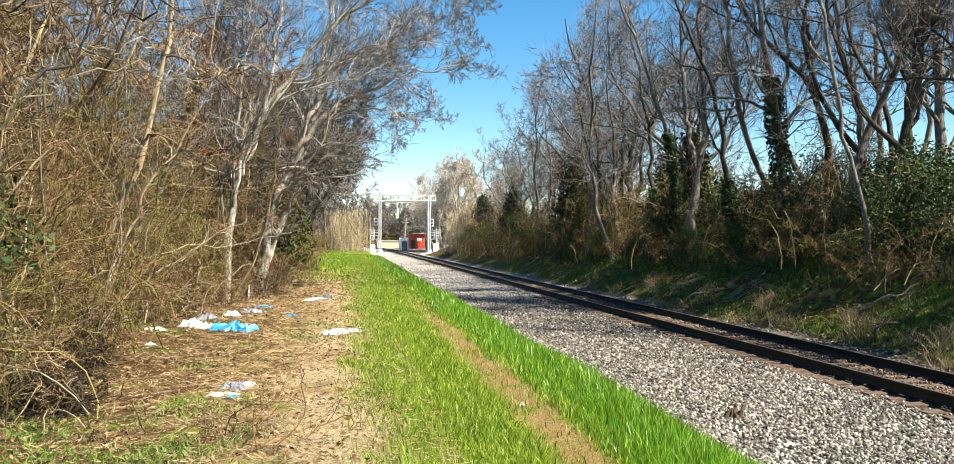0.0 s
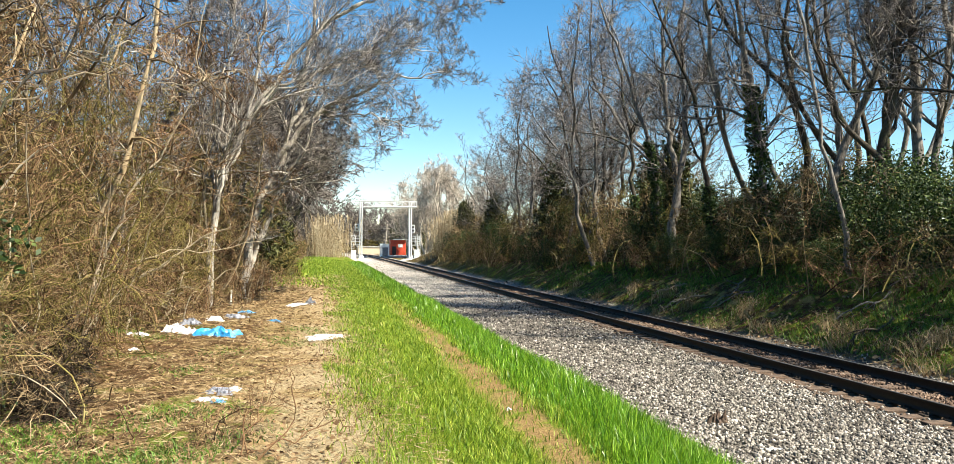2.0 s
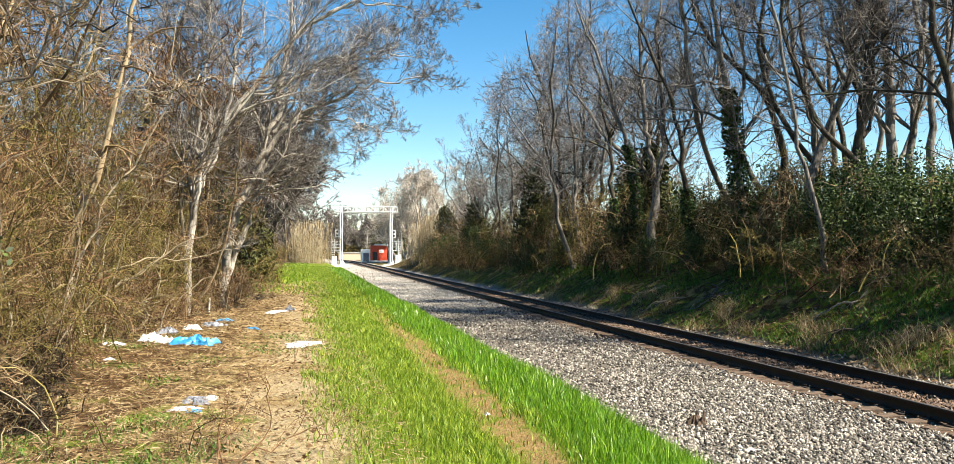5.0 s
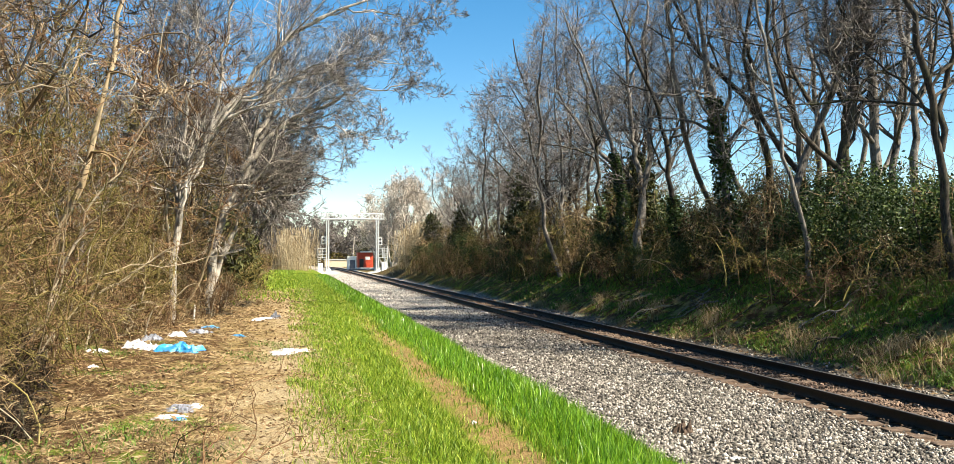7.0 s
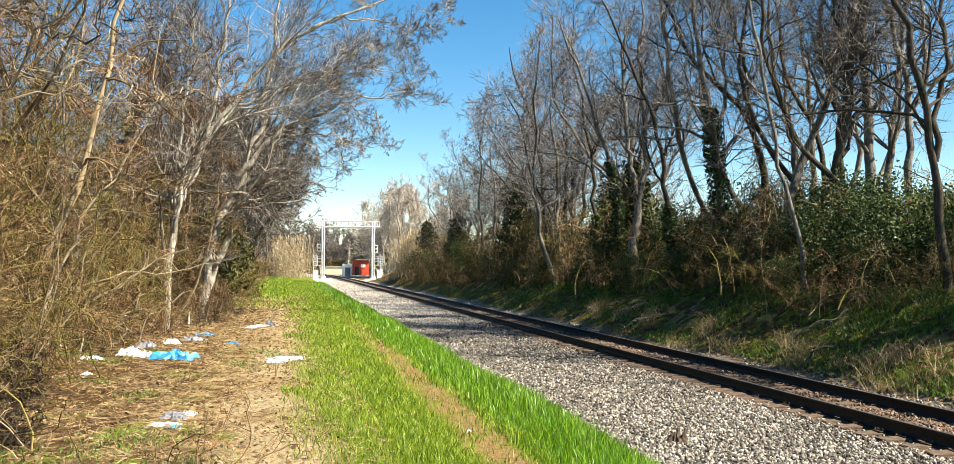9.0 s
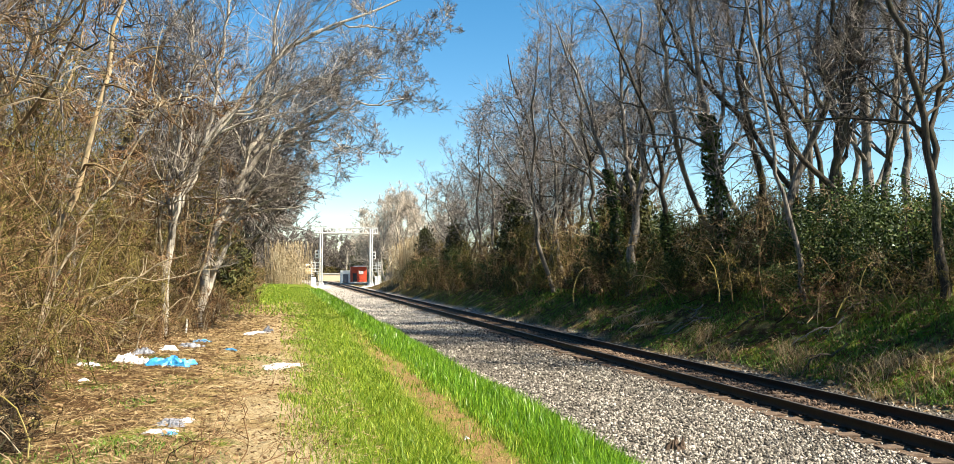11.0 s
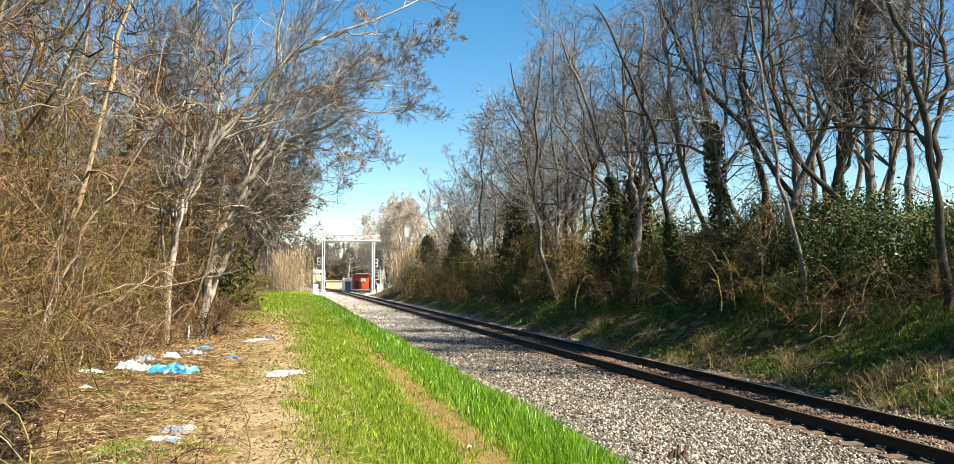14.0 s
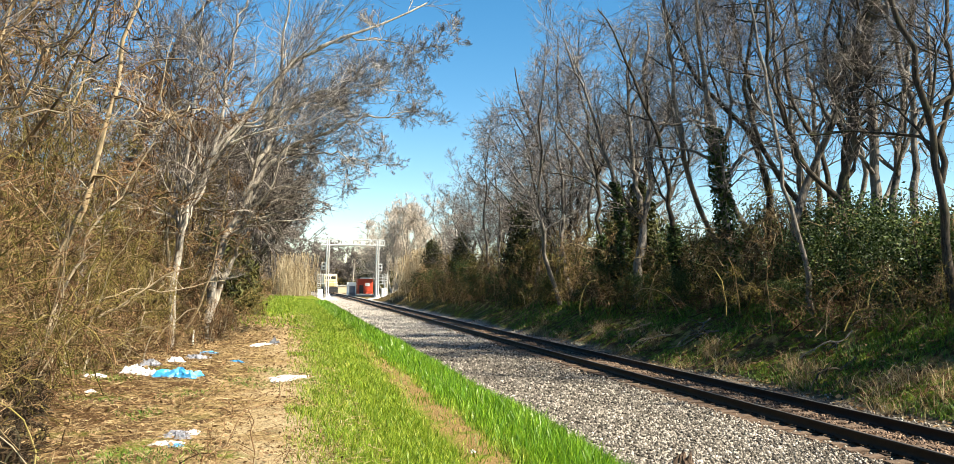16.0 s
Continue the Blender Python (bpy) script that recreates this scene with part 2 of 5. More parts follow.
M_BLACK = plain("black_paint", [(0.3, (0.012, 0.012, 0.013)), (0.7, (0.03, 0.03, 0.03))], 6, 0.5)
M_CONC = plain("concrete", [(0.3, (0.42, 0.41, 0.39)), (0.7, (0.66, 0.65, 0.62))], 4, 0.9, 0, 0.4, tone=0.7)
M_RED = plain("red_paint", [(0.3, (0.42, 0.045, 0.02)), (0.7, (0.62, 0.085, 0.035))], 3, 0.55)
M_ROAD = plain("asphalt", [(0.3, (0.13, 0.125, 0.12)), (0.7, (0.22, 0.21, 0.2))], 4, 0.9)
M_TAN = plain("tan_masonry", [(0.3, (0.36, 0.29, 0.2)), (0.7, (0.52, 0.44, 0.33))], 3, 0.9)
M_GLASSY = plain("dark_window", [(0.3, (0.015, 0.018, 0.02)), (0.7, (0.03, 0.033, 0.036))], 3, 0.08, 0, 0)
M_BAG_BLUE = plain("blue_cloth", [(0.3, (0.012, 0.14, 0.38)), (0.6, (0.035, 0.29, 0.6)), (0.8, (0.12, 0.46, 0.74))], 7, 0.45, 0, 0.5)
M_BAG_WHITE = plain("white_cloth", [(0.3, (0.3, 0.3, 0.32)), (0.5, (0.6, 0.6, 0.62)), (0.7, (0.74, 0.74, 0.76))], 8, 0.5, 0, 0.5)
M_BAG_GREY = plain("grey_cloth", [(0.3, (0.05, 0.055, 0.07)), (0.6, (0.2, 0.21, 0.25)), (0.8, (0.5, 0.52, 0.55))], 8, 0.6, 0, 0.5)
M_LOCO = plain("loco_cream_paint", [(0.3, (0.5, 0.42, 0.27)), (0.7, (0.66, 0.57, 0.4))], 2, 0.45)
M_LOCO_TAN = plain("loco_tan_paint", [(0.3, (0.46, 0.31, 0.15)), (0.7, (0.58, 0.42, 0.22))], 2, 0.45)


def lamp_material():
    m, nt, b = mat_nodes("headlight_glow", 0.3)
    b.inputs["Base Color"].default_value = (0.9, 0.88, 0.8, 1)
    b.inputs["Emission Color"].default_value = (1, 0.93, 0.8, 1)
    b.inputs["Emission Strength"].default_value = 6
    return m


M_LAMP = lamp_material()


# ---- mesh tools ----
def fast_mesh(name, V, F, mats, mat_idx=None, smooth=False):
    """A mesh from arrays: V (n, 3), F (m, k)."""
    me = bpy.data.meshes.new(name)
    V, F = np.asarray(V, np.float32), np.asarray(F, np.int32)
    k = F.shape[1]
    me.vertices.add(len(V))
    me.vertices.foreach_set("co", V.ravel())
    me.loops.add(F.size)
    me.loops.foreach_set("vertex_index", F.ravel())
    me.polygons.add(len(F))
    me.polygons.foreach_set("loop_start", np.arange(0, F.size, k, dtype=np.int32))
    for m in (mats if isinstance(mats, (list, tuple)) else [mats]):
        me.materials.append(m)
    if mat_idx is not None:
        me.polygons.foreach_set("material_index", np.asarray(mat_idx, np.int32))
    if smooth:
        me.polygons.foreach_set("use_smooth", np.ones(len(F), bool))
    me.update(calc_edges=True)
    return me


def unit(a):
    return a / (np.linalg.norm(a, axis=-1, keepdims=True) + 1e-9)


def tubes(P, R, s):
    """Tapered tubes along polylines. P (B, n, 3), R (B, n). Returns vertices and quads."""
    B, n, _ = P.shape
    T = np.empty_like(P)
    T[:, 1:-1] = P[:, 2:] - P[:, :-2]
    T[:, 0], T[:, -1] = P[:, 1] - P[:, 0], P[:, -1] - P[:, -2]
    T = unit(T)
    ref = np.where(np.abs(T[:, :1, 2:3]) > 0.8, [[[1.0, 0.2, 0]]], [[[0.1, 0.2, 1.0]]])
    U = unit(np.cross(T, np.broadcast_to(ref, T.shape)))
    W = np.cross(T, U)
    a = np.arange(s) * 2 * np.pi / s
    V = P[:, :, None] + R[:, :, None, None] * (np.cos(a)[:, None] * U[:, :, None] + np.sin(a)[:, None] * W[:, :, None])
    j = np.arange(s)
    base = (np.arange(B)[:, None, None] * n + np.arange(n - 1)[None, :, None]) * s
    q = np.stack([base + j, base + (j + 1) % s, base + s + (j + 1) % s, base + s + j], -1)
    return V.reshape(-1, 3), q.reshape(-1, 4)


def joined(parts):
    vs, fs, o = [], [], 0
    for V, F in parts:
        vs.append(V)
        fs.append(F + o)
        o += len(V)
    return np.concatenate(vs), np.concatenate(fs)


def grow(rng, P, R, k, t0, t1, ang, length, ratio, n, wig, up, taper=0.3, by_parent=True):
    """k children on each parent polyline: (positions, radii)."""
    B, m, _ = P.shape
    i = np.repeat(np.arange(B), k)
    t = rng.uniform(t0, t1, B * k) * (m - 1)
    a = np.minimum(t.astype(int), m - 2)
    f = (t - a)[:, None]
    p = P[i, a] * (1 - f) + P[i, a + 1] * f
    r = (R[i, a] * (1 - f[:, 0]) + R[i, a + 1] * f[:, 0]) * ratio
    tan = unit(P[i, a + 1] - P[i, a])
    perp = unit(np.cross(tan, rng.normal(size=tan.shape)))
    an = np.radians(rng.uniform(ang[0], ang[1], B * k))[:, None]
    d = np.cos(an) * tan + np.sin(an) * perp
    L = rng.uniform(length[0], length[1], B * k)
    if by_parent:
        plen = np.linalg.norm(np.diff(P, axis=1), axis=2).sum(1)[i]
        L = L * plen * (1.15 - 0.6 * t / (m - 1))
    out = np.empty((B * k, n, 3))
    out[:, 0] = p
    for j in range(1, n):
        d = unit(d + rng.normal(scale=wig, size=d.shape) + np.array([0, 0, up]))
        out[:, j] = out[:, j - 1] + d * (L / (n - 1))[:, None]
    rr = np.maximum(r, 0.002)[:, None] * np.linspace(1, taper, n)[None]
    return out, rr


def smooth_line(points, n, rng=None, jitter=0.0):
    """A polyline of n points along a few given ones, with a little wander."""
    p = np.array(points, float)
    d = np.r_[0, np.cumsum(np.linalg.norm(np.diff(p, axis=0), axis=1))]
    t = np.linspace(0, d[-1], n)
    q = np.stack([np.interp(t, d, p[:, a]) for a in range(3)], -1)
    for _ in range(2):
        q[1:-1] = 0.25 * q[:-2] + 0.5 * q[1:-1] + 0.25 * q[2:]
    if rng is not None and jitter:
        q[1:] += rng.normal(scale=jitter, size=(n - 1, 3))
    return q


def leaf_quads(rng, centres, size, spread=1.0):
    """A folded leaf of two triangles at each centre."""
    n = len(centres)
    a, b = unit(rng.normal(size=(n, 3))), rng.normal(size=(n, 3))
    b = unit(np.cross(a, b))
    s = rng.uniform(size[0], size[1], (n, 1))
    V = np.stack([centres - a * s, centres + b * s * 0.6 * spread, centres + a * s, centres - b * s * 0.6 * spread], 1)
    F = np.arange(n * 4).reshape(n, 4)
    return V.reshape(-1, 3), F


def part(name, me, parent, label="", m=None):
    """Links a mesh (or a bmesh with its material) as one part under a thing."""
    ob = new(name, me)
    ob.parent = parent
    if m is not None:
        ob.matrix_basis = m
    if label:
        ob["label"] = label
    return ob


def thing(name, place, label, category, group="", kind=""):
    ob = new(name)
    ob.empty_display_size = 0.2
    ob.matrix_basis = place
    return tagged(ob, label, category, group, kind)


def box_bm(bm, lo, hi, bevel=0.0):
    """A box between two corners, added to a bmesh, with bevelled edges."""
    c = [(a + b) / 2 for a, b in zip(lo, hi)]
    s = [abs(b - a) for a, b in zip(lo, hi)]
    r = bmesh.ops.create_cube(bm, size=1, matrix=Matrix.Translation(c) @ Matrix.Diagonal((*s, 1)))
    if bevel:
        es = list({e for v in r["verts"] for e in v.link_edges})
        bmesh.ops.bevel(bm, geom=es, offset=bevel, segments=1, affect="EDGES")


def rod_bm(bm, a, b, r, s=8):
    a, b = Vector(a), Vector(b)
    d = b - a
    m = Matrix.Translation((a + b) / 2) @ d.to_track_quat("Z", "Y").to_matrix().to_4x4()
    bmesh.ops.create_cone(bm, cap_ends=True, segments=s, radius1=r, radius2=r, depth=d.length, matrix=m)


def bm_mesh(name, bm, material):
    me = bpy.data.meshes.new(name)
    bm.to_mesh(me)
    bm.free()
    me.materials.append(material)
    return me


def boxes_mesh(name, material, *boxes, bevel=0.01):
    bm = bmesh.new()
    for lo, hi in boxes:
        box_bm(bm, lo, hi, bevel)
    return bm_mesh(name, bm, material)


def rods_mesh(name, material, *rods, s=8):
    bm = bmesh.new()
    for a, b, r in rods:
        rod_bm(bm, a, b, r, s)
    return bm_mesh(name, bm, material)


# ---- ground ----
def wave(x, y, seed=0.0):
    return (np.sin(x * 1.7 + y * 0.31 + seed) + np.sin(x * 0.6 - y * 0.53 + 1.3 * seed) + np.sin(x * 2.9 + y * 1.1 + 2.1) * 0.5
            + np.sin(x * 0.9 + y * 2.3 + 0.7) * 0.5)


def ground_z(x, y):
    """Height of the ground: path, grass bank down to the stone bed, and the wooded bank beyond the track."""
    x, y = np.asarray(x, float), np.asarray(y, float)
    z = np.interp(x, [-60, -9, -4, -2.5, 0.2, 1.35, 1.65, 2.0, 2.7, 3.4, 4.4, 5.2, 8.0, 8.6, 11.8, 12.4, 13.4, 15.5, 17.0, 20, 60],
                  [0.4, 0.3, 0.12, 0.02, 0.0, 0.0, -0.05, 0.0, -0.03, -0.35, -1.0, -1.08, -1.05, -1.03, -1.03, -1.06, -0.5, 0.72, 1.2, 1.7, 2.2])
    rough = np.interp(x, [-8, -3, 0, 2.5, 4, 4.6, 8, 12, 13, 15, 20], [0.1, 0.035, 0.02, 0.012, 0.02, 0.022, 0.012, 0.012, 0.06, 0.09, 0.15])
    z = z + rough * wave(x, y)
    f = np.clip((y - 122) / 26.0, 0, 1)
    f = f * f * (3 - 2 * f)
    return z * (1 - f) + f * (-1.06)


def spaced(*spans):
    out = []
    for a, b, n in spans:
        out += list(np.linspace(a, b, n, endpoint=False))
    return np.array(out + [spans[-1][1]])


def build_ground():
    gx = spaced((-900, -60, 8), (-60, -10, 12), (-10, -3, 18), (-3, 1.2, 24), (1.2, 5, 30), (5, 12, 18), (12, 17, 28), (17, 30, 16), (30, 60, 6), (60, 900, 8))
    gy = spaced((-120, -10, 8), (-10, 2, 10), (2, 30, 110), (30, 80, 60), (80, 150, 40), (150, 300, 20), (300, 2500, 12))
    X, Y = np.meshgrid(gx, gy)
    Z = ground_z(X, Y)
    V = np.stack([X, Y, Z], -1).reshape(-1, 3)
    nx, ny = len(gx), len(gy)
    i = (np.arange(ny - 1)[:, None] * nx + np.arange(nx - 1)[None]).ravel()
    F = np.stack([i, i + 1, i + nx + 1, i + nx], -1)
    ob = new("ground", fast_mesh("ground", V, F, M_GROUND, smooth=True))
    return tagged(ob, "straw-littered path, mown grass, grey stone bed and wooded bank", "ground", kind="structure")


build_ground()


# ---- track ----
def track_x(y):
    return 10.11 - np.maximum(np.asarray(y, float) - 140, 0) ** 2 / 3400.0


def build_track():
    tr = thing("railway_track", pose(0, 0, 0), "single railway track with rusty rails on weathered wooden sleepers", "railway track", kind="structure")
    prof = [(-0.075, 0), (0.075, 0), (0.075, 0.012), (0.02, 0.03), (0.012, 0.05), (0.012, 0.135), (0.036, 0.15), (0.037, 0.175), (0.03, 0.184),
            (-0.03, 0.184), (-0.037, 0.175), (-0.036, 0.15), (-0.012, 0.135), (-0.012, 0.05), (-0.02, 0.03), (-0.075, 0.012)]
    ys = spaced((-12, 140, 40), (140, 420, 60))
    for side in (-1, 1):
        pr = np.array(prof)
        n, k = len(ys), len(pr)
        cx = track_x(ys) + side * 0.7525
        V = np.stack([cx[:, None] + pr[None, :, 0], np.repeat(ys[:, None], k, 1), np.broadcast_to(pr[None, :, 1] - 0.984, (n, k))], -1).reshape(-1, 3)
        j = np.arange(k)
        b = (np.arange(n - 1) * k)[:, None]
        F = np.stack([b + j, b + (j + 1) % k, b + k + (j + 1) % k, b + k + j], -1).reshape(-1, 4)
        mi = np.tile((j == 8).astype(int), n - 1)
        part("rail", fast_mesh("rail", V, F, [M_RUST, M_RAILTOP], mi), tr, "rust-brown steel rail with a worn bright head")
    rng = np.random.default_rng(5)
    shapes = []
    for s in range(4):
        bm = bmesh.new()
        box_bm(bm, (-1.3, -0.112, -0.16), (1.3, 0.112, 0), 0.012)
        bmesh.ops.subdivide_edges(bm, edges=[e for e in bm.edges if e.calc_length() > 1], cuts=5)
        for v in bm.verts:
            v.co += Vector(rng.normal(scale=(0.012, 0.008, 0.006)))
        shapes.append(bm_mesh("sleeper", bm, M_TIE))
    bm = bmesh.new()
    box_bm(bm, (-0.18, -0.095, 0), (0.18, 0.095, 0.016), 0.004)
    for sx in (-0.1, 0.1):
        for sy in (-0.06, 0.06):
            box_bm(bm, (sx - 0.014, sy - 0.014, 0.016), (sx + 0.014, sy + 0.014, 0.05), 0.003)
    plate = bm_mesh("tie_plate", bm, M_RUST)
    for k in range(300):
        y = 3.2 + 0.5225 * k
        ang = math.degrees(-math.atan(max(y - 140, 0) / 1700.0))
        s = part("sleeper", shapes[k % 4], tr, m=pose(float(track_x(y)) + rng.normal(0, 0.03), y + rng.normal(0, 0.012), -0.996 + rng.normal(0, 0.004), 0, 0, -ang + rng.normal(0, 0.8)))
        if y < 45:
            for side in (-1, 1):
                part("tie_plate", plate, s, m=pose(side * 0.7525, 0, 0.001))
    return tr


build_track()


# ---- trees ----
def tree_meshes(seed, stems, r0, bark_mat, twig_mat, limbs=12, k2=10, k3=4, k4=2, t0=0.3, up=0.06, fine=0.0045, wig=0.24, tip=0.22, ang=(28, 66), reach=(0.2, 0.42), n3=4):
    """Trunk and crown meshes of a bare tree; stems are polylines (n, 3) from the base. Limbs are crooked and fork four times."""
    rng = np.random.default_rng(seed)
    P0 = np.stack(stems)
    n = P0.shape[1]
    swell = 1 + 0.07 * rng.normal(size=(len(stems), n))
    R0 = np.stack([np.full(1, r) * np.linspace(1, tip, n) for r in (r0 if isinstance(r0, (list, tuple)) else [r0] * len(stems))]) * swell
    R0[0, 0] *= 1.3
    P1, R1 = grow(rng, P0, R0, limbs, t0, 0.99, ang, reach, 0.52, 11, wig, up, 0.22)
    P2, R2 = grow(rng, P1, R1, k2, 0.12, 1.0, (28, 68), (0.3, 0.65), 0.62, 7, wig * 1.2, up)
    P3, R3 = grow(rng, P2, R2, k3, 0.1, 1.0, (22, 55), (0.4, 0.85), 0.6, n3, wig * 1.1, up)
    P4, R4 = grow(rng, P3, R3, k4, 0.1, 1.0, (15, 42), (0.5, 0.95), 0.7, 2, wig, up)
    R2, R3, R4 = np.maximum(R2, fine * 1.6), np.maximum(R3, fine * 1.1), np.maximum(R4, fine * 0.8)
    V, F = joined([tubes(P0, R0, 9), tubes(P1, R1, 6), tubes(P2, R2, 3)])
    trunk = fast_mesh("trunk", V, F, bark_mat, smooth=True)
    V, F = joined([tubes(P3, R3, 3), tubes(P4, R4, 3)])
    return trunk, fast_mesh("crown", V, F, twig_mat)


def random_stems(rng, count, height, lean=0.12, spread=0.25, n=15):
    out = []
    for _ in range(count):
        d = np.array([rng.normal(0, lean), rng.normal(0, lean), 1.0])
        p = [np.array([rng.normal(0, spread) if count > 1 else 0, rng.normal(0, spread) if count > 1 else 0, -0.25])]
        h = height * rng.uniform(0.85, 1.1)
        for _ in range(n - 1):
            d = unit(d + rng.normal(scale=(0.22, 0.22, 0.04)) + np.array([0, 0, 0.16]))
            p.append(p[-1] + d * h / (n - 1))
        out.append(np.array(p))
    return out


def ivy_mesh(seed, stem, r, z1, count):
    """Ivy leaves wrapped round a stem from the ground up to z1 above its base."""
    rng = np.random.default_rng(seed)
    zz = rng.uniform(0, z1, count) ** 1.0
    c = np.stack([np.interp(zz, stem[:, 2], stem[:, a]) for a in range(3)], -1)
    a = rng.uniform(0, 2 * np.pi, count)
    rr = r * rng.uniform(0.8, 1.9, count) * (1.15 - 0.4 * zz / z1)
    c[:, 0] += np.cos(a) * rr
    c[:, 1] += np.sin(a) * rr
    V, F = leaf_quads(rng, c, (0.05, 0.11))
    return fast_mesh("ivy", V, F, M_IVY)


def drawn_tree(seed, y, lines, r0, bark_mat, twig_mat, label, height=15.0, ivy=0.0, **kw):
    """A tree whose stem follows a plan line (x, z) at the depth y, carried on upwards to its height."""
    rng = np.random.default_rng(seed)
    x0 = lines[0][0][0]
    z0 = float(ground_z(x0, y))
    stems = []
    for k, ln in enumerate(lines):
        pts = [(x, rng.normal(0, 0.1) if i else 0.0, z - z0) for i, (x, z) in enumerate(ln)]
        pts = [(x - x0, yy, z) for x, yy, z in pts]
        if k == 0:
            pts = [(pts[0][0], 0, -0.3)] + pts
        top = np.array(pts[-1])
        if top[2] < height - 2 and kw.get("carry", True):
            d = unit(np.array(pts[-1]) - np.array(pts[-2])) * 0.7 + np.array([0, 0, 0.6])
            for _ in range(3):
                d = unit(d + rng.normal(scale=0.18, size=3) + np.array([0, 0, 0.1]))
                top = top + d * (height - pts[-1][2]) / 3
                pts.append(tuple(top))
        stems.append(smooth_line(pts, 20, rng, 0.055))
    kw.pop("carry", None)
    tk, cr = tree_meshes(seed, stems, r0, bark_mat, twig_mat, **kw)
    t = thing("tree", pose(x0, y, z0), label, "tree", "bare trees beside the track")
    part("trunk", tk, t)
    part("crown", cr, t, "fine bare twigs")
    if ivy:
        part("ivy", ivy_mesh(seed + 7, stems[0], (r0[0] if isinstance(r0, (list, tuple)) else r0) * 1.3, ivy, int(420 * ivy)), t, "dark green ivy leaves")
    return t


RIGHT = [
    # seed, depth, stem lines, radius, bark, label, ivy height
    (11, 29.6, [[(16.3, 0.55), (15.99, 3.0), (15.64, 6.8), (15.6, 7.5), (15.05, 9.0), (14.94, 10.4)], [(15.64, 6.6), (16.1, 7.4), (16.2, 8.6), (15.8, 10.2)]], [0.19, 0.09], "g", "tall bare tree wrapped in dark ivy", 6.6),
    (12, 23.6, [[(15.6, 0.6), (15.23, 2.57), (14.72, 4.55), (14.49, 6.0), (14.11, 8.0), (13.83, 9.75)]], 0.085, "g", "pale slender leaning bare tree", 0),
    (13, 31, [[(18.98, 1.3), (18.55, 5.34), (17.99, 7.15), (17.34, 8.22), (16.69, 8.67), (16.04, 9.37), (15.27, 9.57)], [(17.99, 7.15), (18.0, 8.8), (17.5, 10.4)]], [0.17, 0.11], "d", "bent dark bare tree with ivy at its foot", 2.6),
    (14, 35, [[(16.7, 1.2), (16.25, 4.03), (15.98, 6.64), (15.02, 9.23)]], 0.14, "d", "dark bare tree with a slightly bowed trunk", 3.0),
    (15, 38.5, [[(15.6, 0.7), (15.31, 4.24), (14.72, 7.08), (13.83, 9.33)]], 0.14, "g", "bare tree with ivy up its trunk", 5.5),
    (20, 30, [[(19.6, 1.4), (19.41, 5.25), (19.1, 6.91), (18.6, 8.55), (18.23, 10.43), (18.2, 11.62)]], 0.15, "g", "grey bare tree bowed towards the track", 0),
    (21, 33, [[(22.0, 1.8), (22.15, 5.89), (22.1, 8.52), (21.64, 10.87), (21.29, 12.7)]], 0.16, "g", "tall grey bare tree deep in the wood", 0),
    (23, 28, [[(20.1, 1.5), (19.95, 6.85), (19.41, 8.18), (19.04, 9.96), (19.01, 11.08)], [(19.95, 6.2), (20.6, 7.4), (20.8, 9.5), (20.5, 11.5)]], [0.16, 0.1], "d", "dark forked bare tree on the bank", 0),
    (24, 50, [[(16.4, 1.0), (16.67, 8.07), (16.45, 11.79), (16.2, 14.39)]], 0.15, "d", "slim dark bare tree beside the track", 2.0),
    (25, 52, [[(16.1, 1.0), (15.53, 8.66), (14.63, 11.71), (13.85, 13.6)]], 0.14, "d", "dark bare tree bowed over the bank", 0),
    (26, 44, [[(16.4, 1.0), (15.94, 7.66), (15.27, 10.6), (14.94, 13.56)]], 0.14, "d", "dark bare tree bowed over the bank", 3.5),
]
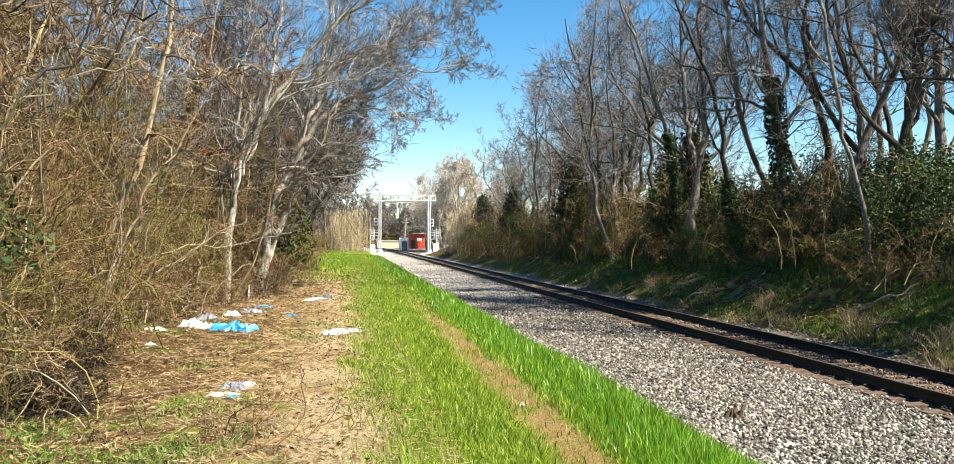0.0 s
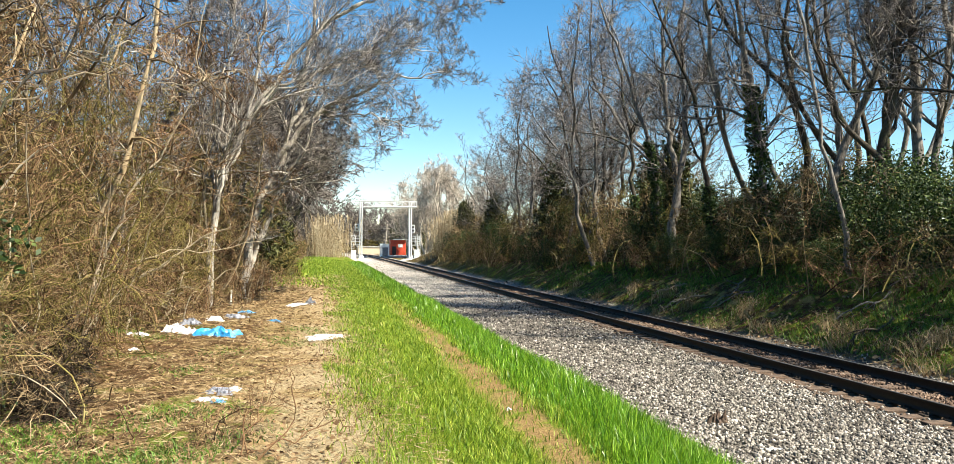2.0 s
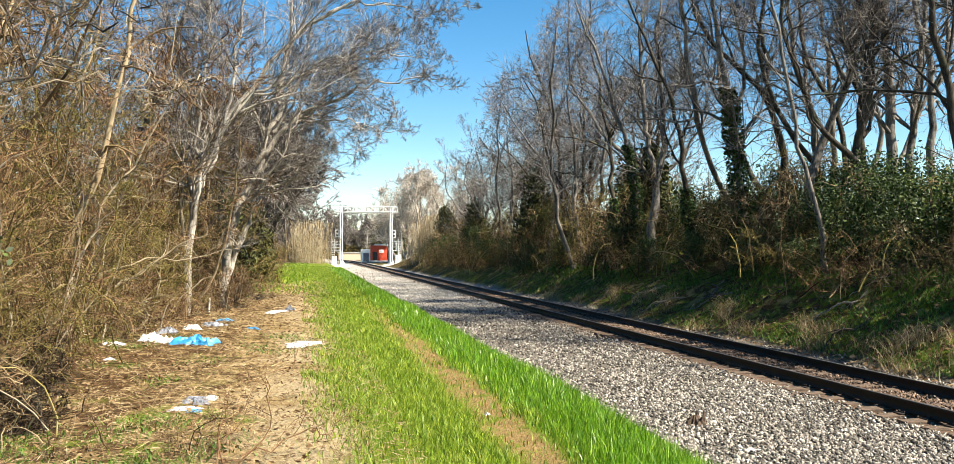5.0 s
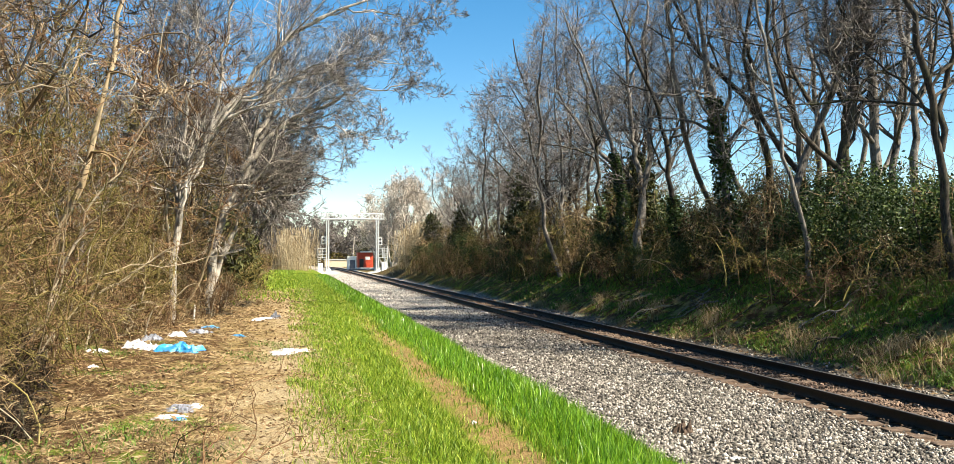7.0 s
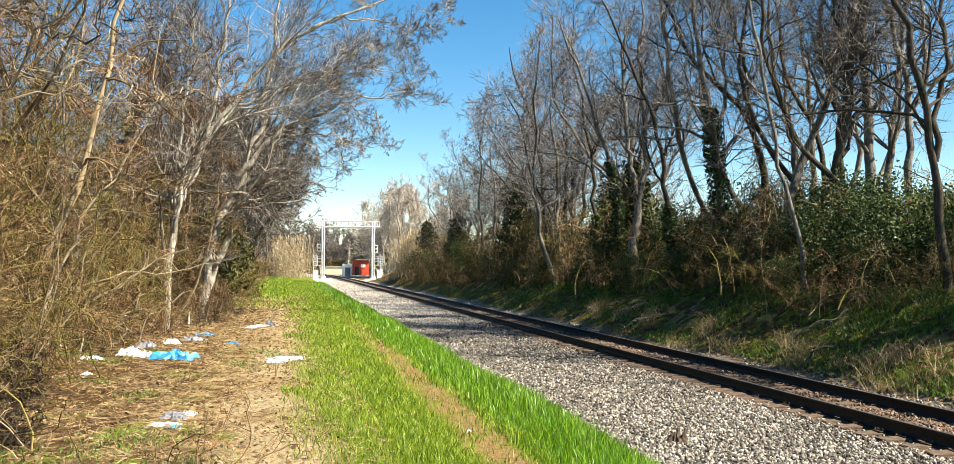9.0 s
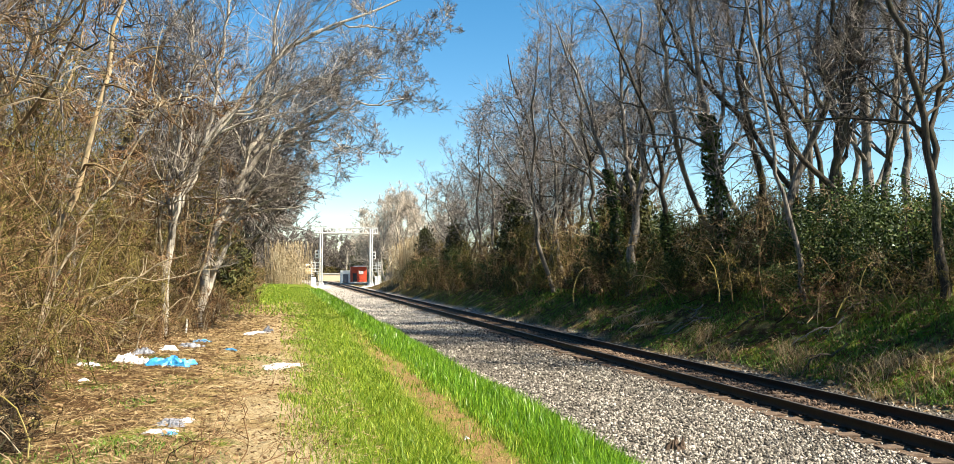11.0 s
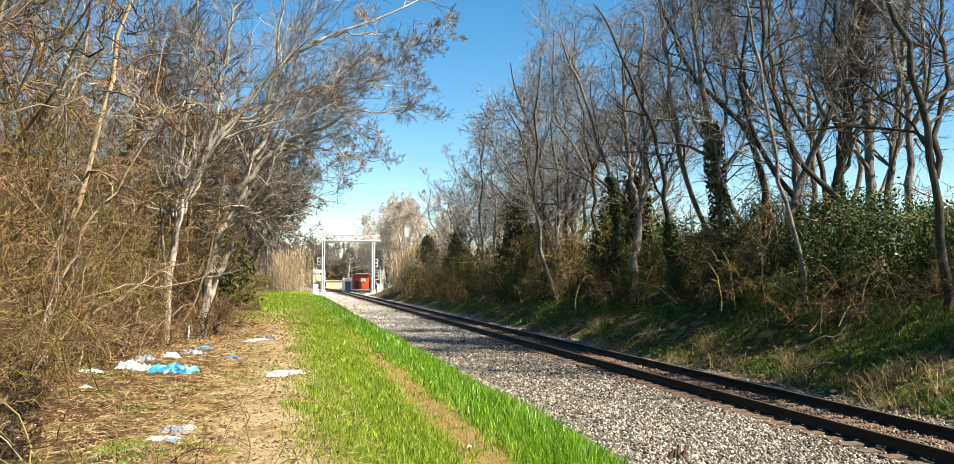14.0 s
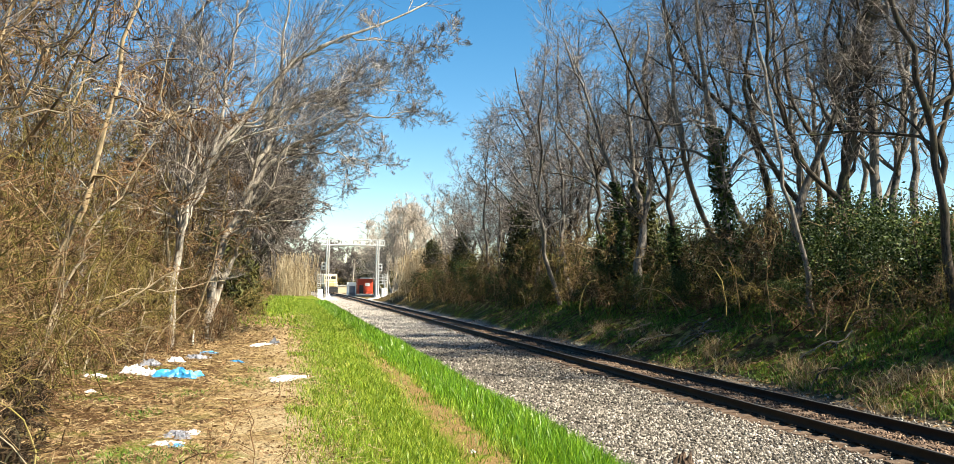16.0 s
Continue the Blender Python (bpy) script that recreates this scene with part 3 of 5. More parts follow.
RIGHT_NEAR = [
    (16, 37, [[(15.4, 1.2), (15.73, 4.7), (16.17, 7.19), (15.88, 10.76)], [(15.73, 4.7), (15.3, 6.6), (15.1, 9.0)]], [0.22, 0.15], "g", "thick pale bare tree forking above the brush", 0),
    (17, 25, [[(17.74, 1.2), (17.71, 4.48), (17.8, 6.09), (18.09, 7.11), (18.03, 8.52), (18.51, 10.17)], [(17.71, 4.2), (16.78, 5.06), (16.23, 5.45), (15.85, 6.13), (15.28, 7.39), (15.01, 8.77), (14.88, 9.95)],
              [(17.75, 5.2), (18.3, 5.9), (18.2, 7.6), (17.6, 9.4)]],
     [0.19, 0.105, 0.1], "d", "dark crooked bare tree with a long arching limb", 2.0),
    (18, 25.4, [[(19.1, 1.2), (19.17, 4.55), (19.02, 6.81), (18.91, 8.45), (19.0, 10.32)]], 0.21, "g", "straight grey bare tree on the bank", 0),
    (27, 26, [[(20.2, 1.5), (20.56, 6.01), (20.68, 6.97), (20.95, 8.58), (21.02, 9.76), (21.23, 10.63)]], 0.16, "g", "grey bare tree behind the evergreen shrubs", 0),
    (28, 24, [[(19.35, 1.4), (19.5, 5.0), (19.48, 6.38), (19.62, 7.37), (19.13, 8.73), (18.75, 9.89)], [(19.48, 6.38), (20.1, 7.4), (20.3, 9.2)]], [0.15, 0.09], "g", "forked grey bare tree behind the evergreen shrubs", 0),
    (19, 18.4, [[(16.0, 0.9), (15.78, 4.09), (15.57, 5.15), (15.34, 6.2), (15.01, 7.25), (14.82, 8.0)], [(15.73, 4.2), (15.96, 5.77), (16.19, 6.7), (16.18, 7.77)]], [0.125, 0.08], "d", "forked dark bare tree near the bank's edge", 0),
]
BARKS = {"g": (M_BARK_GREY, M_TWIG), "d": (M_BARK_DARK, M_TWIG), "p": (M_BARK_PALE, M_TWIG)}
for seed, y, lines, r, bk, label, ivy in RIGHT + RIGHT_NEAR:
    drawn_tree(seed, y, lines, r, *BARKS[bk], label, ivy=ivy)

# the left side: a dark tree and a pale tree that lean out over the path
drawn_tree(31, 22, [[(-2.95, 0.2), (-2.83, 1.43), (-2.61, 3.06), (-2.33, 4.1), (-1.91, 4.79), (-1.48, 5.63), (-0.9, 6.42), (-0.38, 7.05), (0.29, 7.47), (1.2, 8.07), (2.13, 8.28), (3.4, 9.0)],
                    [(-2.05, 4.5), (-1.75, 6.0), (-1.5, 8.0), (-0.8, 10.5)], [(0.29, 7.47), (1.2, 7.91), (1.81, 7.98), (2.44, 7.83), (3.23, 7.71), (4.03, 8.08)],
                    [(-1.7, 5.2), (-0.6, 5.7), (0.5, 6.5), (1.6, 6.6), (2.6, 7.0)], [(-2.5, 3.2), (-2.6, 5.0), (-2.3, 7.0), (-2.4, 9.5)]],
           [0.1, 0.055, 0.035, 0.035, 0.05], M_BARK_PALE, M_TWIG, "pale-limbed bare tree leaning out over the grass path", height=9, carry=False, limbs=12, k2=11, k3=5, k4=3, t0=0.2, up=0.06, tip=0.2, wig=0.2, ang=(22, 58), reach=(0.2, 0.4), fine=0.0042)
drawn_tree(32, 27, [[(-2.55, 0.1), (-2.39, 1.65), (-2.13, 2.65), (-1.87, 3.21), (-1.47, 4.32), (-1.08, 5.07), (-0.87, 5.82), (-0.73, 6.76), (-0.46, 8.46), (-0.2, 10.5)],
                    [(-1.47, 4.32), (-0.9, 5.08), (-0.18, 5.84), (0.74, 6.25), (2.05, 6.87), (3.0, 7.0), (3.78, 7.13)], [(-0.9, 5.08), (0.01, 5.57), (1.11, 5.6), (2.24, 5.44), (3.0, 5.27)],
                    [(-0.87, 6.01), (0.0, 7.17), (1.11, 7.5), (2.43, 7.84), (3.97, 7.72)], [(-0.99, 5.26), (-0.18, 6.5), (0.74, 7.01), (1.86, 7.44), (3.0, 7.97)],
                    [(-2.0, 2.9), (-1.4, 3.9), (-0.6, 4.5), (0.6, 4.6), (1.6, 4.9)], [(-2.5, 0.6), (-2.0, 1.8), (-1.5, 3.0), (-1.1, 4.6)]],
           [0.15, 0.085, 0.045, 0.05, 0.045, 0.04, 0.1], M_BARK_PALE, M_TWIG, "pale-barked bare tree spreading low over the path", height=9, carry=False, limbs=12, k2=11, k3=5, k4=3, t0=0.25, up=0.05, tip=0.18, wig=0.2,
           ang=(22, 58), reach=(0.2, 0.4), fine=0.0048)
drawn_tree(33, 23, [[(-2.95, 0.1), (-2.98, 1.47), (-3.07, 2.8), (-3.12, 4.35), (-3.31, 5.29), (-3.1, 8.0)]], 0.045, M_STEM, M_VINE_RED, "thin tan sapling in the thicket", height=10, limbs=7, k2=4, k3=4, k4=3)
drawn_tree(34, 14, [[(-3.75, 0.3), (-3.25, 1.89), (-2.91, 2.63), (-2.53, 3.19), (-2.18, 3.86), (-2.03, 4.62), (-1.88, 4.96), (-1.91, 5.49)], [(-2.18, 4.0), (-1.87, 4.25), (-1.42, 4.32), (-0.87, 4.46)], [(-2.18, 4.0), (-2.39, 4.42), (-2.63, 4.74)]],
           [0.027, 0.014, 0.012], M_STEM, M_VINE_RED, "slanting tan sapling in the thicket", height=7, limbs=6, k2=4, k3=4, k4=3, carry=False)
drawn_tree(35, 9, [[(-3.9, 0.4), (-3.4, 2.6), (-2.78, 3.43), (-2.57, 3.63), (-2.35, 3.89), (-2.18, 4.19), (-1.9, 5.0)], [(-2.35, 3.9), (-2.13, 3.88), (-1.94, 3.87), (-1.68, 3.99), (-1.33, 4.24)]], [0.026, 0.013], M_BARK_DARK, M_TWIG,
           "dark bare branch of a small leaning tree", height=6, limbs=4, k2=3, k3=3, k4=2, carry=False)
drawn_tree(36, 11, [[(-4.6, 0.4), (-3.9, 3.2), (-3.38, 3.48), (-2.99, 3.6), (-2.58, 3.74), (-2.18, 3.71)], [(-3.6, 3.4), (-3.25, 3.9), (-2.85, 3.86), (-2.52, 3.99), (-1.97, 4.23)]], [0.024, 0.016], M_STEM, M_VINE, "pale arching canes in the thicket", height=6, limbs=5, k2=3, k3=3, k4=2, carry=False)

# ---- rows of bare trees behind ----
BASE_TREES = []
for v in range(6):
    rng = np.random.default_rng(60 + v)
    st = random_stems(rng, (1, 2, 1, 2, 1, 2)[v], 15.5, 0.06 if v % 2 else 0.09, 0.3)
    BASE_TREES.append(tree_meshes(70 + v, st, (0.17, 0.12, 0.15, 0.12, 0.18, 0.12)[v], (M_BARK_GREY, M_BARK_DARK, M_BARK_GREY)[v % 3], M_TWIG,
                                  limbs=(14, 9, 14, 9, 15, 9)[v], t0=0.36, fine=0.0055))
MID_TREES = [tree_meshes(124 + v, random_stems(np.random.default_rng(120 + v), 2, 15.0, 0.05, 0.5), 0.15, (M_BARK_GREY, M_BARK_DARK)[v % 2], M_TWIG, limbs=10, t0=0.15,
                         fine=0.009) for v in range(3)]
FAR_TREES = [tree_meshes(84 + v, random_stems(np.random.default_rng(80 + v), 2, 15.0, 0.1, 0.4), 0.19, M_BARK_GREY, M_TWIG, limbs=7, k2=8, k3=3, k4=2, t0=0.3, fine=0.009, reach=(0.18, 0.34)) for v in range(2)]
DIST_TREES = [tree_meshes(88 + v, random_stems(np.random.default_rng(86 + v), 3, 13.0, 0.15, 0.8), 0.22, M_BARK_GREY, M_TWIG, limbs=9, k2=8, k3=4, k4=2, t0=0.05, fine=0.045, ang=(25, 70), reach=(0.28, 0.45)) for v in range(2)]
SPREAD_TREES = [tree_meshes(104 + v, random_stems(np.random.default_rng(100 + v), 3, 10.0, 0.25, 0.4), 0.12, M_BARK_DARK, M_TWIG, limbs=9, k2=6, k3=5, k4=3, t0=0.38, fine=0.018, up=0.03,
                            ang=(28, 66), reach=(0.3, 0.5)) for v in range(2)]
PALE_TREES = []
for v in range(2):
    rng = np.random.default_rng(90 + v)
    PALE_TREES.append(tree_meshes(95 + v, random_stems(rng, 4, 12.0, 0.22, 0.5), 0.16, M_BARK_PALE, M_TWIG_PALE, limbs=8, k2=8, k3=4, k4=2, t0=0.2, fine=0.015, up=0.1, ang=(20, 50), reach=(0.28, 0.46)))


def stand(meshes, x, y, turn, size, label, group, tall=1.0):
    t = thing("tree", pose(x, y, float(ground_z(x, y))) @ pose(0, 0, 0, 0, 0, turn) @ Matrix.Diagonal((size, size, size * tall, 1)), label, "tree", group)
    part("trunk", meshes[0], t)
    part("crown", meshes[1], t, "fine bare twigs")
    return t


rng = np.random.default_rng(7)
spots = [(17.6, 27.4), (20.2, 29), (18.6, 33), (21.5, 36), (16.4, 41), (19, 44), (16.0, 46.5), (17.8, 51), (21, 53),
         (16.2, 55), (16.8, 60), (19.6, 63), (17.0, 67), (18.4, 72), (17.4, 77), (19.5, 80), (18.0, 86), (18.4, 92), (18.6, 100), (21, 96), (15.6, 50.5), (16.6, 62), (28, 40), (22, 70), (23, 84), (17.4, 71), (18.2, 82), (18.8, 105), (19.5, 12), (22, 14.5), (17.2, 14.2)]
for i, (x, y) in enumerate(spots):
    tall = np.interp(y, [20, 42, 55, 70, 90, 105], [1.05, 1.0, 0.93, 0.84, 0.8, 0.66])
    stand(FAR_TREES[i % 2] if x > 21 else MID_TREES[i % 3] if y > 42 else BASE_TREES[i % 6], x + rng.normal(0, 0.3), y, rng.uniform(0, 360), rng.uniform(0.85, 1.05) * tall, "tall bare winter tree on the wooded bank", "bare trees beside the track")
for i, (x, y, s) in enumerate([(-6.3, 13, 0.8), (-8.2, 19, 0.95), (-6.2, 23, 0.9), (-9, 28, 0.95), (-5.6, 32, 0.85), (-6, 38, 0.8), (-5.9, 8.5, 0.7), (-9.5, 12, 0.9), (-10.5, 22, 1.0), (-6.8, 17, 0.8)]):
    stand(BASE_TREES[(i * 2 + 1) % 6], x, y, rng.uniform(0, 360), s, "bare winter tree rising behind the thicket", "bare trees beside the track")
for i, (x, y, s) in enumerate([(-4.6, 40, 0.85), (-4.4, 46, 0.95), (-4.6, 52, 1.05), (-4.2, 59, 1.15), (-4.3, 66, 1.25), (-4.0, 74, 1.3), (-4.0, 82, 1.35), (-4.4, 91, 1.45), (-4.6, 100, 1.5), (-4.4, 112, 1.6), (-2.6, 120, 1.5), (-7, 78, 1.4)]):
    stand(SPREAD_TREES[i % 2], x, y, rng.uniform(0, 360), s, "dark spreading bare tree over the path's edge", "bare trees beside the track")
for i, (x, y, s) in enumerate([(19.4, 168, 1.55), (23.0, 172, 1.65), (17.2, 178, 1.35), (27, 168, 1.5), (20.5, 184, 1.6), (31, 174, 1.5)]):
    stand(PALE_TREES[i % 2], x, y, rng.uniform(0, 360), s, "pale spreading bare tree beyond the signal bridge", "pale trees beyond the bridge")
for i in range(36):
    x, y = -30 + (i % 26) * 3.2 + (18 if i > 25 else 0) + rng.uniform(-1, 1), 285 + rng.uniform(-25, 50)
    stand(DIST_TREES[i % 2], x, y, rng.uniform(0, 360), rng.uniform(0.95, 1.25), "distant bare tree beyond the road crossing", "distant trees")


# ---- thickets ----
def tangle_meshes(seed, height, width, stem_mat, twig_mat, stems=16, k1=6, k2=5, k3=3, droop=-0.03, r=0.018, lean=0.35, fine=0.004):
    rng = np.random.default_rng(seed)
    n = 9
    P0 = np.empty((stems, n, 3))
    P0[:, 0, :2] = rng.normal(scale=width * 0.33, size=(stems, 2))
    P0[:, 0, 2] = -0.15
    d = unit(np.c_[rng.normal(scale=lean, size=(stems, 2)), np.ones(stems)])
    h = height * rng.uniform(0.55, 1.1, stems)
    for j in range(1, n):
        d = unit(d + rng.normal(scale=(0.3, 0.3, 0.15), size=(stems, 3)) + np.array([0, 0, 0.06 - 0.03 * j]))
        P0[:, j] = P0[:, j - 1] + d * (h / (n - 1))[:, None]
    P0[..., :2] = width * 0.7 * np.tanh(P0[..., :2] / (width * 0.7))
    R0 = np.outer(r * rng.uniform(0.5, 1.5, stems), np.linspace(1, 0.4, n))
    P1, R1 = grow(rng, P0, R0, k1, 0.05, 1, (20, 80), (0.2, 0.4), 0.6, 8, 0.45, droop)
    P2, R2 = grow(rng, P1, R1, k2, 0.05, 1, (20, 80), (0.45, 1.0), 0.7, 5, 0.36, droop)
    P3, R3 = grow(rng, P2, R2, k3, 0.05, 1, (20, 80), (0.45, 0.9), 0.8, 3, 0.3, droop)
    R2 = R2 * rng.uniform(0.6, 1.7, (len(R2), 1))
    for P in (P1, P2, P3):
        P[..., 2] = np.maximum(P[..., 2], 0.02)
    V, F = tubes(P0, R0, 5)
    a = fast_mesh("stems", V, F, stem_mat)
    V, F = joined([tubes(P1, np.maximum(R1, fine * 1.5), 3), tubes(P2, np.maximum(R2, fine), 3), tubes(P3, np.maximum(R3, fine * 0.8), 3)])
    return a, fast_mesh("twigs", V, F, twig_mat)


def put_bush(meshes, x, y, turn, sx, sz, name, label, category, group, sink=0.0):
    t = thing(name, pose(x, y, float(ground_z(x, y)) - sink) @ pose(0, 0, 0, 0, 0, turn) @ Matrix.Diagonal((sx, sx, sz, 1)), label, category, group)
    tagged(part("stem_tangle", meshes[0], t), kind="stuff")
    tagged(part("twig_tangle", meshes[1], t), kind="stuff")
    return t


TANGLES = [tangle_meshes(200 + i, 4.6, 2.8, (M_STEM, M_VINE, M_STEM, M_VINE_OLIVE, M_STEM)[i], (M_VINE, M_VINE_OLIVE, M_VINE_RED, M_VINE_OLIVE, M_VINE)[i],
                         stems=22, k1=8, k2=5, k3=2, r=0.013, lean=(0.3, 0.5, 0.35, 0.25, 0.6)[i]) for i in range(5)]
rng = np.random.default_rng(21)
for i in range(16):
    y = 7.0 + i * 1.9
    x = np.interp(y, [7, 9, 14, 18, 22, 26, 31, 36], [-4.1, -4.5, -4.6, -4.2, -4.5, -5.0, -5.0, -4.0]) + rng.uniform(-0.4, 0.3)
    put_bush(TANGLES[i % 5], x, y, rng.uniform(0, 360), rng.uniform(0.8, 1.0), rng.uniform(0.75, 1.05), "vine_thicket", "tangled brown leafless vines and brambles", "thicket", "thickets along the path")
for i in range(11):
    y = 9 + i * 2.5
    x = -6.2 + rng.uniform(-0.6, 0.6)
    put_bush(TANGLES[(i * 2 + 2) % 5], x, y, rng.uniform(0, 360), rng.uniform(1.1, 1.35), rng.uniform(1.4, 1.9), "vine_thicket", "tall leafless vine tangle hung on the trees", "thicket", "thickets along the path")
for i in range(3):
    put_bush(TANGLES[(i + 1) % 5], -10 + rng.uniform(-0.6, 0.6), 11 + i * 5, rng.uniform(0, 360), 1.8, 2.0, "vine_thicket", "tall leafless vine tangle hung on the trees", "thicket", "thickets along the path")
for i in range(8):
    y = 38 + i * 8
    put_bush(TANGLES[(i + 1) % 5], np.interp(y, [38, 60, 80], [-3.6, -4.4, -5.0]) + rng.uniform(-0.4, 0.4), y, rng.uniform(0, 360), 1.2, rng.uniform(0.55, 0.8), "vine_thicket", "olive-brown brush at the path's edge", "thicket", "thickets along the path")
VINE_TREES = [tree_meshes(114 + v, random_stems(np.random.default_rng(110 + v), 4, 8.5, 0.2, 0.8), 0.05, (M_VINE, M_BARK_GREY, M_VINE)[v], (M_VINE_RED, M_VINE_OLIVE, M_VINE)[v], limbs=9, k2=6, k3=4, k4=2, t0=0.15,
                          fine=0.0055, up=-0.04, wig=0.32, ang=(25, 80), reach=(0.16, 0.3)) for v in range(3)]
for i, (x, y, s) in enumerate([(-5.3, 10, 0.8), (-5.6, 12.5, 0.9), (-5.2, 15, 0.9), (-5.6, 17.6, 1.0), (-5.2, 19.8, 1.0), (-5.6, 22, 1.05), (-5.9, 24.5, 1.0), (-6, 27, 1.1), (-7.2, 14, 1.1), (-7.5, 19.5, 1.2),
                               (-7, 24, 1.2), (-6.4, 29.5, 1.0), (-8, 10.5, 1.0), (-5.0, 21.0, 0.85), (-6.6, 12, 1.25), (-7.4, 16.5, 1.35), (-8.6, 22, 1.4), (-6.2, 9, 1.1), (-4.2, 24.8, 0.85), (-3.9, 28.6, 0.9), (-4.4, 33, 0.95)]):
    stand(VINE_TREES[i % 3], x, y, rng.uniform(0, 360), s, "small bare tree smothered in brown vines", "vine-hung trees")
BRUSH_TALL = [tangle_meshes(240 + i, 5.2, 4.0, M_VINE, (M_VINE, M_VINE_OLIVE)[i], stems=20, k1=5, k2=5, k3=2, r=0.02, lean=0.35, fine=0.01) for i in range(2)]
FAR_BRUSH = tangle_meshes(246, 5.2, 4.5, M_VINE, M_VINE_OLIVE, stems=18, k1=6, k2=4, k3=2, r=0.05, lean=0.3, fine=0.035)
BRUSH = [tangle_meshes(230 + i, 2.6, 2.6, (M_VINE, M_VINE_OLIVE, M_VINE)[i], (M_VINE_OLIVE, M_VINE, M_VINE_RED)[i], stems=15, k1=5, k2=4, k3=2, r=0.014, lean=0.45) for i in range(3)]
for i in range(28):
    y = 16 + i * 2.9
    x = np.interp(y, [40, 60], [15.3, 14.3]) + rng.uniform(-0.5, 1.5)
    put_bush(BRUSH[i % 3], x, y, rng.uniform(0, 360), rng.uniform(1.0, 1.4), rng.uniform(0.8, 1.3) * np.interp(y, [40, 60], [1, 1.5]), "bramble_bush", "brown-olive leafless brush under the trees", "bush", "brush under the trees")
for i in range(17):
    y = 27 + i * 4.0
    put_bush(BRUSH_TALL[i % 2], np.interp(y, [27, 40], [17.6, 16.4]) + rng.uniform(-0.8, 1.0), y, rng.uniform(0, 360), 1.0, rng.uniform(0.9, 1.3), "bramble_bush", "tall brown leafless brush among the trunks", "bush", "brush under the trees")
for i in range(8):
    put_bush(FAR_BRUSH, -24 + i * 9, 268 + rng.uniform(-8, 8), rng.uniform(0, 360), 3.2, rng.uniform(0.9, 1.4), "bramble_bush", "far brown leafless brush beyond the crossing", "bush", "far brush")
for i, (x, y, s, z) in enumerate([(-3.55, 7.5, 0.5, 0.5), (-3.25, 8.7, 0.55, 0.5), (-3.6, 10.2, 0.6, 0.6), (-3.9, 9.2, 0.6, 0.7), (-3.7, 12, 0.6, 0.6), (-3.5, 20.5, 0.7, 0.75), (-3.3, 24.0, 0.6, 0.5), (-3.2, 27.6, 0.7, 0.5), (-2.9, 32, 0.7, 0.5)]):
    put_bush(BRUSH[i % 3], x, y, 40 * i, s, z, "bramble_bush", "dense low brown brambles at the path's edge", "bush", "brush along the path")
for i in range(8):
    y = 20 + i * 9
    put_bush(BRUSH[(i + 1) % 3], 19 + rng.uniform(-0.8, 1.5), y, rng.uniform(0, 360), 1.9, 1.7, "bramble_bush", "brown-olive leafless brush under the trees", "bush", "brush under the trees")


BRAMBLES = [tangle_meshes(260 + i, 1.5, 1.5, (M_STEM, M_VINE_RED)[i], (M_VINE_RED, M_VINE)[i], stems=22, k1=6, k2=4, k3=1, r=0.011, lean=0.9, fine=0.005) for i in range(2)]
for i in range(22):
    y = 11.5 + i * 1.15
    x = np.interp(y, [11, 13, 17, 24, 30, 37], [-3.6, -3.5, -3.3, -2.5, -1.9, -2.2]) - rng.uniform(0.45, 1.3)
    put_bush(BRAMBLES[i % 2], x, y, rng.uniform(0, 360), rng.uniform(0.8, 1.15), rng.uniform(0.75, 1.35), "bramble_bush", "russet leafless brambles at the thicket's foot", "bush", "brush along the path")


for i, (x, y, sz) in enumerate([(16.6, 16.6, 0.8), (17.6, 18.2, 0.9), (18.6, 19.6, 1.0), (16.9, 19.4, 0.7)]):
    put_bush(BRUSH[i % 2], x, y, 70 * i, 1.1, sz, "bramble_bush", "sunlit olive-brown leafless brush on the bank", "bush", "brush under the trees")


def shrub_meshes(seed, height, width, leaves, mat):
    """An evergreen shrub: stems that carry leaves in loose tufts."""
    rng = np.random.default_rng(seed)
    a, b = tangle_meshes(seed, height, width, M_BARK_DARK, M_VINE_OLIVE, stems=8, k1=4, k2=3, k3=1, droop=0.04, r=0.02)
    tufts = np.c_[rng.normal(scale=width * 0.34, size=(110, 2)), height * rng.beta(1.7, 1.5, 110)]
    tufts[:, :2] *= (1.15 - 0.6 * tufts[:, 2:3] / height)
    c = np.repeat(tufts, leaves // 110, 0)
    c = c + rng.normal(scale=0.2, size=c.shape)
    c[:, 2] = np.maximum(c[:, 2], 0.05)
    V, F = leaf_quads(rng, c, (0.03, 0.062))
    return a, b, fast_mesh("leaves", V, F, mat)


